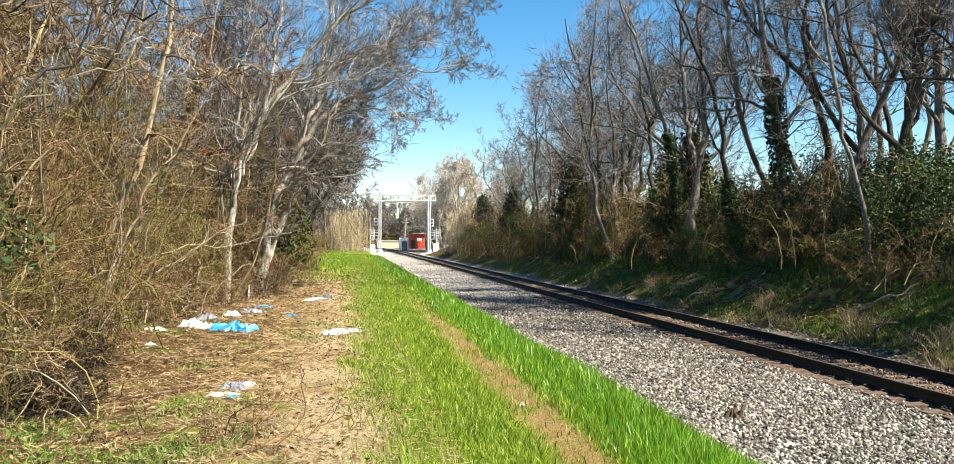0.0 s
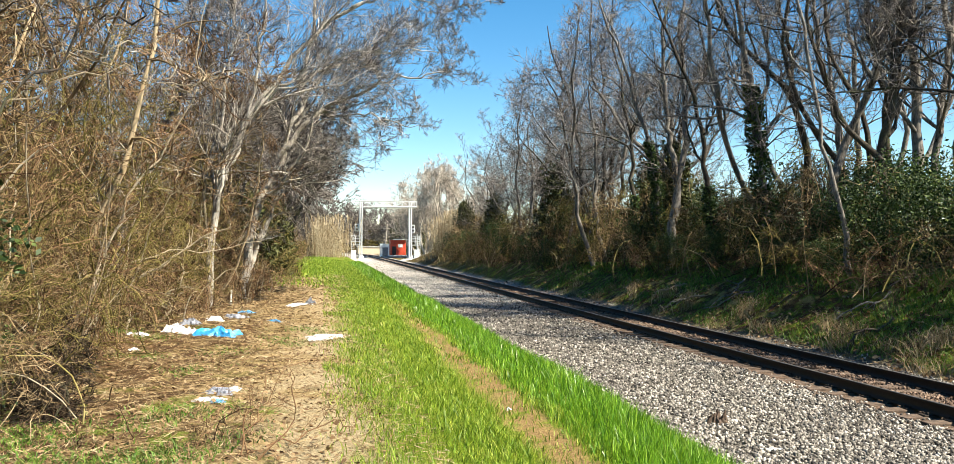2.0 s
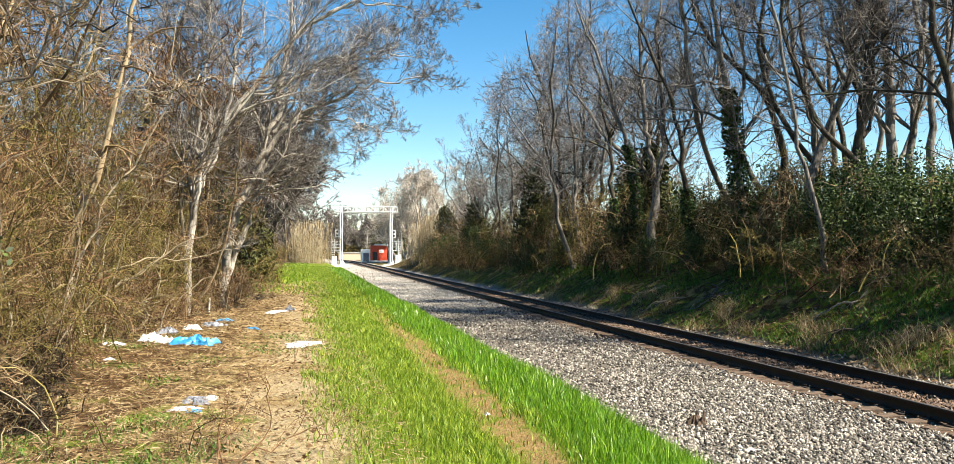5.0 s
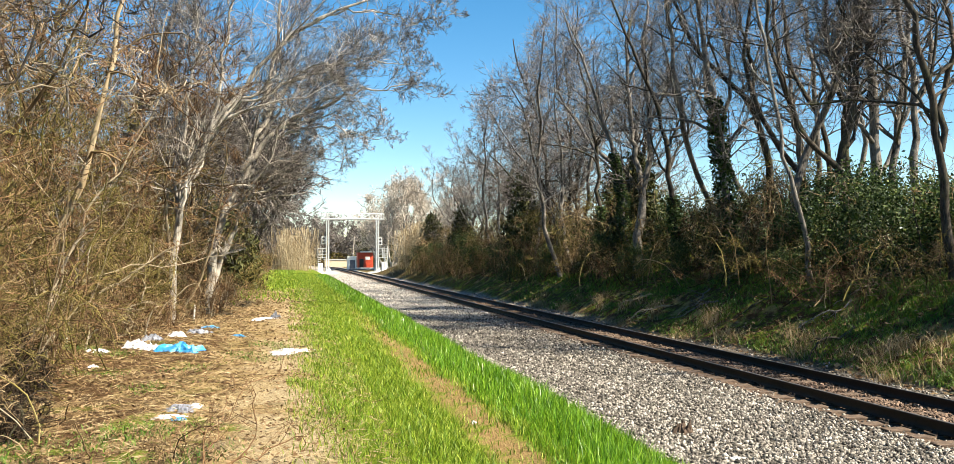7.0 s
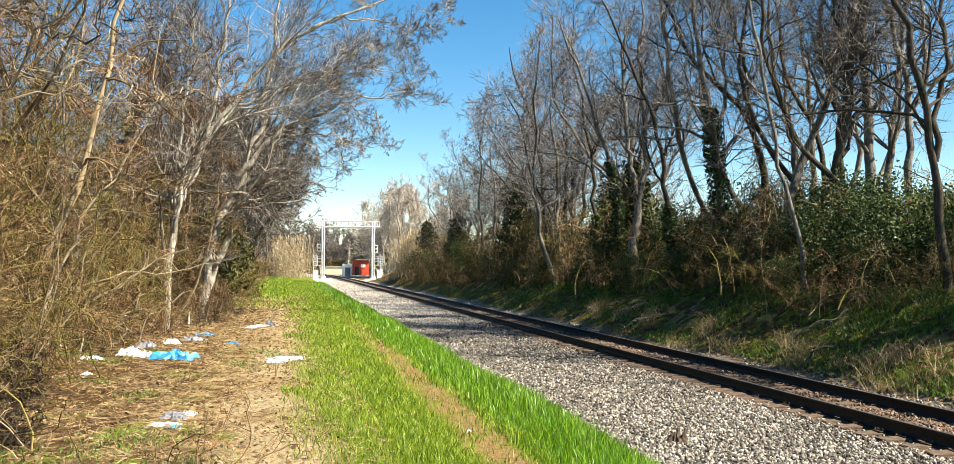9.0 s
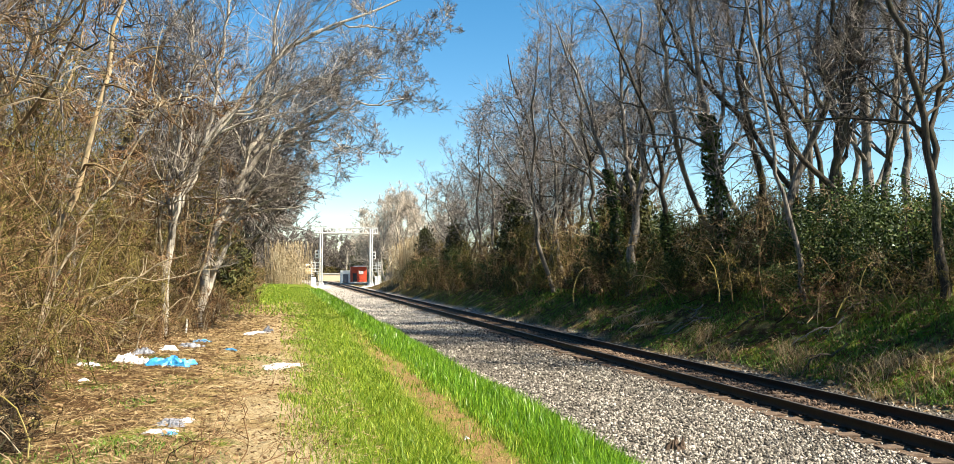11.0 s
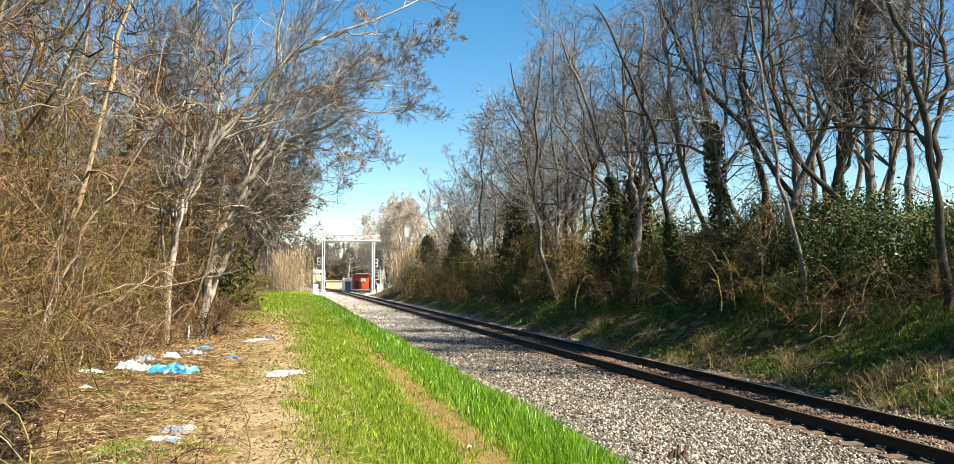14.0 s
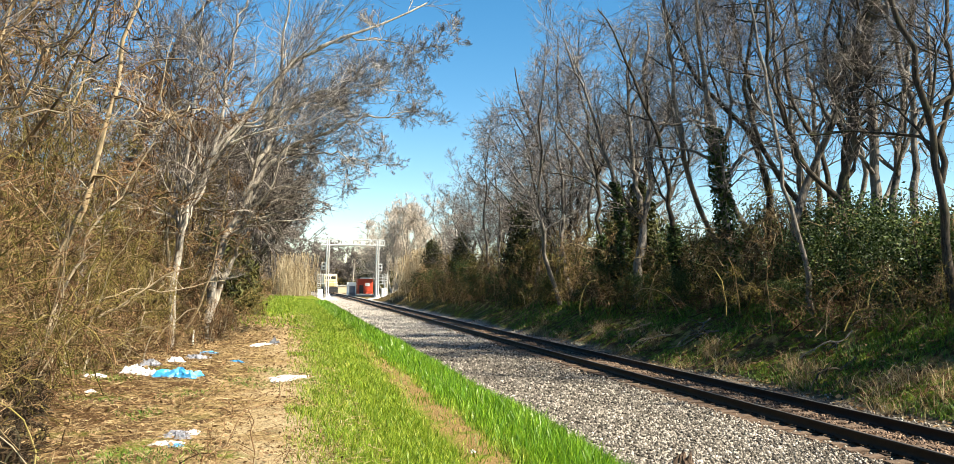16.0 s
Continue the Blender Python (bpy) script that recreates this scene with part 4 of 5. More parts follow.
SHRUBS = [shrub_meshes(250 + i, (3.4, 2.2, 2.8)[i], (2.2, 2.0, 2.6)[i], 5500, M_IVY) for i in range(3)]
for i, (x, y, s) in enumerate([(16.3, 21.8, 1.05), (17.4, 20.0, 1.15), (17.8, 23.5, 1.0), (16.6, 25.2, 0.8), (16.9, 27.5, 0.8), (17.2, 30.5, 0.9), (17.2, 33.5, 0.8), (18.9, 22.0, 1.1),
                               (18.4, 26.2, 1.0), (17.5, 37, 0.9), (16.2, 42, 0.9), (16.6, 48, 0.9), (15.6, 33.0, 0.5), (15.3, 24.6, 0.5), (15.4, 28.0, 0.5), (16.5, 57, 1.0), (16.5, 68, 1.0), (-4.4, 8.7, 0.85), (-3.6, 7.9, 0.42), (-5.0, 11, 0.7), (15.2, 36.5, 0.6), (15.0, 40.5, 0.7),
                               (20.3, 23.5, 1.1), (19.6, 28.5, 1.1), (19.3, 32, 1.1), (19.0, 36, 1.1), (18.8, 41, 1.1), (18.4, 46, 1.1), (18.6, 51.5, 1.2), (18.4, 58, 1.2), (18.6, 64, 1.2), (14.9, 62, 0.9), (14.6, 69, 0.8), (15.2, 76, 1.0), (14.8, 83, 0.9), (15.0, 91, 1.0), (14.7, 99, 0.9), (15.4, 106, 0.9), (14.4, 55, 0.7), (14.6, 48, 0.6)]):
    t = put_bush(SHRUBS[i % 3][:2], x, y, rng.uniform(0, 360), s, s, "evergreen_shrub", "dark green leafy evergreen shrub under bare trees", "shrub", "evergreen shrubs")
    part("foliage", SHRUBS[i % 3][2], t, "glossy dark green leaves")


# ---- grass, straw and stone ----
def blades(rng, x, y, height, width, lean, mat, name, label, kind="stuff", category="grass"):
    """One tapered blade a point."""
    n = len(x)
    z = ground_z(x, y)
    a = rng.uniform(0, 2 * np.pi, n)
    h = height * rng.uniform(0.5, 1.15, n)
    w = width * rng.uniform(0.7, 1.3, n)
    b = rng.uniform(0, 2 * np.pi, n)
    l = lean * h * rng.uniform(0.2, 1.2, n)
    base = np.stack([x, y, z - 0.01], -1)
    side = np.stack([np.cos(a), np.sin(a), np.zeros(n)], -1) * w[:, None] / 2
    tip = base + np.stack([np.cos(b) * l, np.sin(b) * l, h], -1)
    midp = base + np.stack([np.cos(b) * l * 0.3, np.sin(b) * l * 0.3, h * 0.55], -1)
    V = np.stack([base - side, base + side, midp + side * 0.8, midp - side * 0.8, tip], 1).reshape(-1, 3)
    k = np.arange(n)[:, None] * 5
    F = np.concatenate([k + [0, 1, 2], k + [0, 2, 3], k + [3, 2, 4]])
    return tagged(new(name, fast_mesh(name, V, F, mat)), label, category, kind=kind)


def scatter(rng, n, x0, x1, y0, y1, power=2.0):
    """Points denser towards the near end."""
    u = rng.uniform(0, 1, n)
    y = y0 * (y1 / y0) ** (u ** (1 / power) if power != 1 else u)
    return rng.uniform(x0, x1, n), y


rng = np.random.default_rng(41)
x, y = scatter(rng, 105000, 1.98, 4.35, 4.2, 75, 1)
keep = rng.uniform(0, 1, len(x)) < np.interp(x, [1.98, 2.25, 3.9, 4.35], [0.2, 1, 1, 0.1])
x, y = x[keep] + 0.06 * np.sin(y[keep] * 0.9) + 0.04 * np.sin(y[keep] * 3.1), y[keep]
hh = np.interp(x, [1.9, 2.3, 3.0, 4.0], [0.11, 0.2, 0.23, 0.17]) * (0.8 + 0.25 * np.sin(x * 5 + y * 1.3) * np.sin(y * 2.1 + 1)) * np.interp(y, [5, 30, 70], [1, 1, 1.3])
hh = hh * rng.choice([0.55, 0.85, 1.0, 1.2], len(x))
blades(rng, x, y, hh, np.interp(y, [5, 15, 40, 75], [0.0062, 0.011, 0.028, 0.06]), 0.5, M_GRASS, "tall_grass", "bright green lush grass along the stone bed")
x, y = scatter(rng, 110000, -0.1, 2.2, 4.2, 90, 1)
edge = np.where(x < 1.0, 0.5, 0.15)
p = np.interp(x + edge * (np.sin(y * 0.7) * 0.4 + np.sin(y * 2.3 + x * 3) * 0.3), [-0.1, 0.55, 1.45, 1.68, 1.92, 2.1], [0.06, 0.9, 1, 0.2, 0.2, 1])
p = np.maximum(p, np.where(x > 1.2, np.interp(y, [12, 34], [0.0, 0.8]), 0.0))
keep = rng.uniform(0, 1, len(x)) < p * np.clip(0.75 + 0.5 * np.sin(x * 4 + y * 1.7) * np.sin(y * 1.9 - x * 2), 0.15, 1)
x, y = x[keep], y[keep]
blades(rng, x, y, 0.085 * (0.8 + 0.5 * np.sin(x * 3 + y) ** 2), np.interp(y, [5, 15, 40, 90], [0.007, 0.012, 0.03, 0.06]), 0.8, M_GRASS_SHORT, "short_grass", "short yellow-green grass on the path")
cx, cy = np.r_[rng.uniform(-3.6, -0.7, 26), rng.uniform(-4.0, 0.2, 14)], np.r_[rng.uniform(5.6, 8.6, 26), rng.uniform(8, 17, 14)]
x = np.repeat(cx, 160) + rng.normal(scale=0.22, size=6400)
y = np.repeat(cy, 160) + rng.normal(scale=0.25, size=6400)
blades(rng, x, y, 0.06, 0.013, 1.3, M_GRASS_BANK, "grass_tufts", "patches of low green weeds among dead leaves")
x, y = scatter(rng, 34000, 12.5, 16.5, 13, 52, 1)
keep = rng.uniform(0, 1, len(x)) < np.clip(0.35 + 0.9 * np.sin(x * 1.1 + y * 0.5) * np.sin(y * 0.43 + 1.0) + np.interp(y, [13, 24, 30], [0.55, 0.35, 0.0]), 0.03, 1)
x, y = x[keep], y[keep]
blades(rng, x, y, 0.17, np.interp(y, [12, 40, 75], [0.016, 0.035, 0.05]), 1.0, M_GRASS_BANK, "bank_grass", "dark green grass on the shaded bank")
cx, cy = rng.uniform(12.3, 13.7, 34), 13 + 34 * rng.uniform(0, 1, 34) ** 1.4
x = np.repeat(cx, 80) + rng.normal(scale=0.16, size=2720)
y = np.repeat(cy, 80) + rng.normal(scale=0.3, size=2720)
blades(rng, x, y, 0.42, 0.014, 1.5, M_STRAW, "dry_grass", "tufts of dry straw-coloured grass on the bank", category="dry grass")


def strands(rng, x, y, length, width, mat, name, label, lift=0.03, category="straw"):
    """Short flat stalks and leaves strewn on the ground."""
    n = len(x)
    z = ground_z(x, y) + rng.uniform(0.002, lift, n)
    a = rng.uniform(0, 2 * np.pi, n)
    L = length * rng.uniform(0.4, 1.3, n) / 2
    d = np.stack([np.cos(a) * L, np.sin(a) * L, rng.normal(0, 0.25, n) * L], -1)
    s = np.stack([-np.sin(a), np.cos(a), rng.normal(0, 0.5, n)], -1) * (width * rng.uniform(0.6, 1.4, n))[:, None] / 2
    c = np.stack([x, y, z], -1)
    V = np.stack([c - d, c + s, c + d, c - s], 1).reshape(-1, 3)
    return tagged(new(name, fast_mesh(name, V, np.arange(4 * n).reshape(n, 4), mat)), label, category, kind="stuff")


x, y = scatter(rng, 48000, -6.0, 0.9, 4.6, 45, 1)
strands(rng, x, y, np.interp(y, [5, 20, 45], [0.16, 0.2, 0.35]), np.interp(y, [5, 20, 45], [0.005, 0.01, 0.03]), M_STRAW, "straw_litter", "dry straw and stalks strewn over the ground")
x, y = scatter(rng, 22000, -6.5, 0.5, 4.6, 40, 1)
strands(rng, x, y, np.interp(y, [5, 20, 45], [0.05, 0.07, 0.15]), np.interp(y, [5, 20, 45], [0.022, 0.035, 0.08]), M_DRYLEAF, "leaf_litter", "brown dead leaves strewn under the thicket", category="dead leaves")
x, y = scatter(rng, 9000, 12.1, 18, 12, 60, 1)
strands(rng, x, y, 0.13, 0.07, M_DRYLEAF, "bank_leaf_litter", "brown dead leaves on the wooded bank", 0.05, category="dead leaves")


def ballast(rng, n, x0, x1, y0, y1, size, name, mat=None):
    """Broken stones: skewed six-cornered lumps."""
    u = rng.uniform(0, 1, n)
    y = 1 / (1 / y0 + u * (1 / y1 - 1 / y0))
    x = rng.uniform(x0, x1, n)
    s = size * rng.uniform(0.55, 1.3, n) * np.interp(y, [10, 30, 60], [1, 1.15, 1.7])
    z = ground_z(x, y) + s * 0.12
    on = (np.abs(x - 10.11) < 1.36)
    z = np.where(on, np.minimum(z, -1.035) + (0.03 if mat else 0.0), z)
    o = np.array([[1, 0, 0], [0, 1, 0], [-1, 0, 0], [0, -1, 0], [0, 0, 0.75], [0, 0, -0.75]])
    V = o[None] * (1 + rng.normal(scale=0.25, size=(n, 6, 1))) + rng.normal(scale=0.22, size=(n, 6, 3))
    q = unit(rng.normal(size=(n, 4)))
    w, a, b, c = q.T
    R = np.stack([1 - 2 * (b * b + c * c), 2 * (a * b - c * w), 2 * (a * c + b * w), 2 * (a * b + c * w), 1 - 2 * (a * a + c * c), 2 * (b * c - a * w),
                  2 * (a * c - b * w), 2 * (b * c + a * w), 1 - 2 * (a * a + b * b)], -1).reshape(n, 3, 3)
    V = np.einsum("nij,nkj->nki", R, V) * (s / 2)[:, None, None] + np.stack([x, y, z], -1)[:, None]
    f = np.array([[0, 1, 4], [1, 2, 4], [2, 3, 4], [3, 0, 4], [1, 0, 5], [2, 1, 5], [3, 2, 5], [0, 3, 5]])
    F = (np.arange(n)[:, None, None] * 6 + f[None]).reshape(-1, 3)
    return tagged(new(name, fast_mesh(name, V.reshape(-1, 3), F, mat or M_BALLAST)), "grey crushed-stone ballast beside the track", "gravel", kind="stuff")


ballast(rng, 46000, 4.2, 8.9, 6.5, 46, 0.056, "ballast")
ballast(rng, 6000, 8.8, 12.6, 8, 60, 0.06, "ballast")
ballast(rng, 9000, 9.46, 10.78, 7, 50, 0.06, "ballast", M_BALLAST_BROWN)
# far stones use the copy painted paler for low-angle brightness
ballast(rng, 10000, 4.3, 9.0, 38, 132, 0.055, "ballast", M_BALLAST_FAR_PALE)


x, y = scatter(rng, 9000, -2.4, 0.4, 30, 105, 1)
keep = rng.uniform(0, 1, len(x)) < np.interp(y, [30, 60], [0.0, 1.0])
blades(rng, x[keep], y[keep], 0.16, 0.06, 0.8, M_GRASS_SHORT, "far_grass", "green grass where the path narrows")


# ---- reeds ----
def reeds(seed, x, y, rx, ry, n, height, label):
    rng = np.random.default_rng(seed)
    P = np.empty((n, 4, 3))
    P[:, 0, 0], P[:, 0, 1] = x + rng.normal(scale=rx, size=n), y + rng.normal(scale=ry, size=n)
    P[:, 0, 2] = ground_z(P[:, 0, 0], P[:, 0, 1]) - 0.1
    d = unit(np.c_[rng.normal(scale=0.1, size=(n, 2)), np.ones(n)])
    h = height * rng.uniform(0.55, 1.15, n)
    for j in range(1, 4):
        d = unit(d + rng.normal(scale=0.06, size=(n, 3)))
        P[:, j] = P[:, j - 1] + d * (h / 3)[:, None]
    R = np.outer(rng.uniform(0.011, 0.023, n), [1, 0.9, 0.8, 1.9])
    V, F = tubes(P, R, 3)
    m = n * 5
    i = rng.integers(0, n, m)
    f = rng.uniform(0.2, 1, (m, 1))
    c = P[i, 0] * (1 - f) + P[i, 3] * f
    a = rng.uniform(0, 6.28, m)
    tip = c + np.stack([np.cos(a) * 0.35, np.sin(a) * 0.35, rng.uniform(-0.2, 0.35, m)], -1)
    w = np.array([0, 0, 0.03])
    V2 = np.stack([c - w, c + w, tip + w * 0.2, tip - w * 0.2], 1).reshape(-1, 3)
    V, F = joined([(V, F), (V2, np.arange(4 * m).reshape(m, 4))])
    return tagged(new("reed_bed", fast_mesh("reed_bed", V, F, M_REED)), label, "reeds", kind="stuff")


reeds(301, 0.4, 110, 1.15, 3, 460, 4.9, "tall dry straw-coloured reeds beside the path")
reeds(302, 16.2, 111, 1.3, 4, 650, 4.8, "tall dry straw-coloured reeds beside the track")


# ---- signal bridge over the track ----
GY = 140.0


def signal_bridge():
    b = thing("signal_bridge", pose(0, GY, -1.06), "grey-white steel signal bridge standing over the track", "signal bridge")
    for x in (5.65, 13.6):
        for dx in (-0.16, 0.16):
            for dy in (-0.45, 0.45):
                part("post", rods_mesh("post", M_GALV, ((x + dx, dy, 0.5), (x + dx, dy, 9.5), 0.085), s=10), b)
        rods = []
        for k in range(8):
            z0, z1 = 0.9 + k * 1.05, 0.9 + (k + 1) * 1.05
            s = 0.45 if k % 2 else -0.45
            rods.append(((x - 0.16, s, z0), (x - 0.16, -s, z1), 0.025))
            rods.append(((x + 0.16, s, z0), (x + 0.16, -s, z1), 0.025))
        part("lattice", rods_mesh("lattice", M_GALV, *rods, s=6), b)
        bm = bmesh.new()
        bmesh.ops.create_cone(bm, cap_ends=True, segments=16, radius1=0.75, radius2=0.3, depth=0.9, matrix=Matrix.Translation((x, 0, 0.55)))
        part("footing", bm_mesh("footing", bm, M_CONC), b, "flared pale concrete footing")
    for z, r in ((8.75, 0.09), (9.62, 0.06)):
        for dy in (-0.45, 0.45):
            part("chord", rods_mesh("chord", M_GALV, ((4.6, dy, z), (14.6, dy, z), r), s=8), b)
    for k in range(11):
        x = 4.7 + k * 0.96
        part("strut", rods_mesh("strut", M_GALV, ((x, -0.45, 8.75), (x, -0.45, 9.62), 0.035), ((x, 0.45, 8.75), (x, 0.45, 9.62), 0.035), ((x, -0.45, 9.62), (x, 0.45, 9.62), 0.03), s=6), b)
        if k < 10:
            a, c = (8.75, 9.62) if k % 2 else (9.62, 8.75)
            for dy in (-0.45, 0.45):
                part("brace", rods_mesh("brace", M_GALV, ((x, dy, a), (x + 0.96, dy, c), 0.03), s=6), b)
    part("walkway", boxes_mesh("walkway", M_GALV, ((4.6, -0.42, 8.62), (14.6, 0.42, 8.68))), b)
    # end cabinet, signal heads
    part("end_box", boxes_mesh("end_box", M_GALV, ((14.0, -0.5, 8.7), (14.62, -0.44, 8.85)), ((14.0, -0.5, 9.5), (14.62, -0.44, 9.66)), ((14.55, -0.5, 8.7), (14.66, -0.44, 9.66)),
                               ((13.95, -0.5, 8.7), (14.06, -0.44, 9.66)), bevel=0.0), b)
    for x, z in ((14.05, 5.2), (5.0, 5.35)):
        h = part("signal_head", boxes_mesh("signal_head", M_GALV, ((x - 0.32, -0.22, z - 0.62), (x + 0.32, -0.16, z + 0.62))), b, "pale signal head with two dark lamps")
        for dz in (-0.28, 0.28):
            bm = bmesh.new()
            bmesh.ops.create_cone(bm, cap_ends=True, segments=14, radius1=0.19, radius2=0.19, depth=0.2, matrix=Matrix.Translation((x, -0.3, z + dz)) @ pose(0, 0, 0, 90))
            part("lamp_hood", bm_mesh("lamp_hood", bm, M_BLACK), h)
        sx = 13.75 if x > 9 else 5.5
        for dz in (-0.4, 0.4):
            part("bracket", rods_mesh("bracket", M_GALV, ((sx, -0.1, z + dz), (x, -0.16, z + dz), 0.04), s=6), b)
    # service platforms with rails, ladders and cabinets
    for x0, x1 in ((4.1, 5.5), (13.75, 15.2)):
        part("platform", boxes_mesh("platform", M_GALV, ((x0, -0.6, 2.5), (x1, 0.6, 2.6))), b)
        rails = []
        for z in (3.1, 3.6, 4.0):
            rails.append(((x0, -0.6, z), (x1, -0.6, z), 0.035))
            rails.append(((x0, 0.6, z), (x1, 0.6, z), 0.03))
        for x in (x0, (x0 + x1) / 2, x1):
            rails.append(((x, -0.6, 2.55), (x, -0.6, 4.05), 0.035))
            rails.append(((x, 0.6, 2.55), (x, 0.6, 4.05), 0.03))
        for a, c, r in rails:
            part("rail_tube", rods_mesh("rail_tube", M_GALV, (a, c, r), s=6), b)
    for x in (4.35, 14.95):
        part("ladder", rods_mesh("ladder", M_GALV, ((x - 0.22, -0.68, 0.2), (x - 0.22, -0.68, 4.4), 0.04), ((x + 0.22, -0.68, 0.2), (x + 0.22, -0.68, 4.4), 0.04),
                                 *[((x - 0.22, -0.68, 0.45 + 0.3 * k), (x + 0.22, -0.68, 0.45 + 0.3 * k), 0.028) for k in range(13)], s=6), b)
    for x, z in ((4.5, 0.95), (14.7, 1.1)):
        part("equipment_box", boxes_mesh("equipment_box", M_WHITE, ((x - 0.4, -0.3, 0.1), (x + 0.4, 0.3, z + 0.75)), bevel=0.03), b, "white equipment box")
    return b


signal_bridge()
for x, lab in ((5.4, "pale stone pad under the bridge's foot"), (13.8, "pale stone pad under the bridge's foot")):
    bm = bmesh.new()
    bmesh.ops.create_cone(bm, cap_ends=True, segments=24, radius1=2.1, radius2=1.5, depth=0.4, matrix=Matrix.Translation((0, 0, 0)))
    rp = np.random.default_rng(int(x * 10))
    for v in bm.verts:
        v.co += Vector(rp.normal(scale=(0.08, 0.08, 0.03)))
    ob = new("stone_pad", bm_mesh("stone_pad", bm, M_CONC))
    ob.matrix_basis = pose(x, GY - 0.6, -0.95)
    tagged(ob, lab, "stone pad", "bridge pads")


# ---- road crossing ----
def crossing():
    rd = new("road", boxes_mesh("road", M_ROAD, ((-60, -4, -0.2), (8.5, 4, 0)), ((11.6, -4, -0.2), (70, 4, 0)), bevel=0.02))
    rd.matrix_basis = pose(0, 178, -0.86)
    tagged(rd, "grey asphalt road that crosses the track", "road", kind="structure")
    s = thing("red_shed", pose(15.9, 192, -1.06), "small red wooden shed with a pale roof edge", "shed")
    part("wall", boxes_mesh("wall", M_RED, ((-1.7, -1.6, 0), (1.7, 1.6, 3.6)), bevel=0.03), s)
    for k in range(12):
        part("board", boxes_mesh("board", M_RED, ((-1.69 + k * 0.282, -1.64, 0.05), (-1.44 + k * 0.282, -1.602, 3.55)), bevel=0.0), s)
    part("roof", boxes_mesh("roof", M_WHITE, ((-0.9, -2.2, 3.62), (2.1, 1.9, 3.85)), bevel=0.04), s, "pale flat roof edge")
    part("door", boxes_mesh("door", M_BLACK, ((-1.3, -1.7, 0.05), (-0.4, -1.645, 2.2))), s, "dark open doorway")
    part("sign", boxes_mesh("sign", M_WHITE, ((0.0, -1.72, 2.0), (1.0, -1.65, 2.7))), s, "pale blank sign")
    w = thing("white_cabinet", pose(12.6, 186, -1.06), "white signal equipment cabinet with an open dark side", "cabinet")
    part("body", boxes_mesh("body", M_WHITE, ((-0.95, -0.9, 0), (-0.5, 0.9, 2.8)), ((-0.5, -0.9, 2.0), (0.95, 0.9, 2.8)), ((0.7, -0.9, 0), (0.95, 0.9, 2.0)), bevel=0.02), w)
    part("panel", boxes_mesh("panel", M_BAG_GREY, ((-0.5, -0.5, 0), (0.7, -0.4, 2.0))), w, "grey recessed panel")
    f = thing("low_building", pose(11.0, 225, -1.06), "long low tan masonry building beyond the crossing", "building")
    part("wall", boxes_mesh("wall", M_TAN, ((-2.6, 0, 0), (3.2, 4, 1.9)), bevel=0.03), f)
    part("roof", boxes_mesh("roof", M_CONC, ((-2.8, -0.2, 1.9), (3.4, 4.2, 2.1)), bevel=0.03), f)
    p = thing("utility_pole", pose(13.3, 196, -1.06), "grey wooden utility pole leaning slightly", "utility pole")
    part("pole", rods_mesh("pole", M_BARK_PALE, ((0, 0, 0), (0.55, 0, 7.2), 0.16)), p)
    part("cross_arm", boxes_mesh("cross_arm", M_BARK_PALE, ((-0.3, -0.12, 6.2), (1.3, 0.02, 6.36))), p)
    ct = new("crossing_platform", boxes_mesh("crossing_platform", M_CONC, ((-2.6, -1.5, 0), (5.8, 1.5, 0.35)), bevel=0.03))
    ct.matrix_basis = pose(14.6, 187, -1.06)
    tagged(ct, "low pale concrete slab beside the track", "slab")


crossing()


def evergreen(seed, x, y, height, width):
    """A dark cedar: trunk and a ragged cone of leaf clumps."""
    rng = np.random.default_rng(seed)
    n = 230
    zz = rng.beta(1.1, 1.5, n)
    a = rng.uniform(0, 6.28, n)
    r = width * (1 - zz) ** 0.8 * rng.uniform(0.3, 1.05, n)
    c = np.stack([np.cos(a) * r, np.sin(a) * r, 0.3 + zz * height], -1)
    c = np.repeat(c, 26, 0) + rng.normal(scale=0.3, size=(n * 26, 3))
    c[:, 2] = np.maximum(c[:, 2], 0.05)
    V, F = leaf_quads(rng, c, (0.09, 0.2), 0.6)
    t = thing("cedar_tree", pose(x, y, float(ground_z(x, y))), "dark green ragged cedar among bare trees", "tree", "cedars")
    part("trunk", rods_mesh("trunk", M_BARK_DARK, ((0, 0, -0.2), (0, 0, height * 0.9), 0.16)), t)
    part("crown", fast_mesh("crown", V, F, M_CEDAR), t)


for i, (x, y, h, w) in enumerate([(17.2, 203, 10.5, 4.2), (21.0, 199, 11.0, 4.2), (17.0, 106, 5.5, 1.8), (-2.7, 44, 3.4, 1.2), (-3.3, 37, 3.2, 1.2), (15.9, 58.5, 6.0, 1.7), (16.8, 40, 5, 1.5), (-4.0, 52, 4.2, 1.6), (18.8, 48, 5.0, 1.7), (16.2, 82, 5.0, 1.6), (16.0, 98, 5.0, 1.6)]):
    evergreen(400 + i, x, y, h, w)


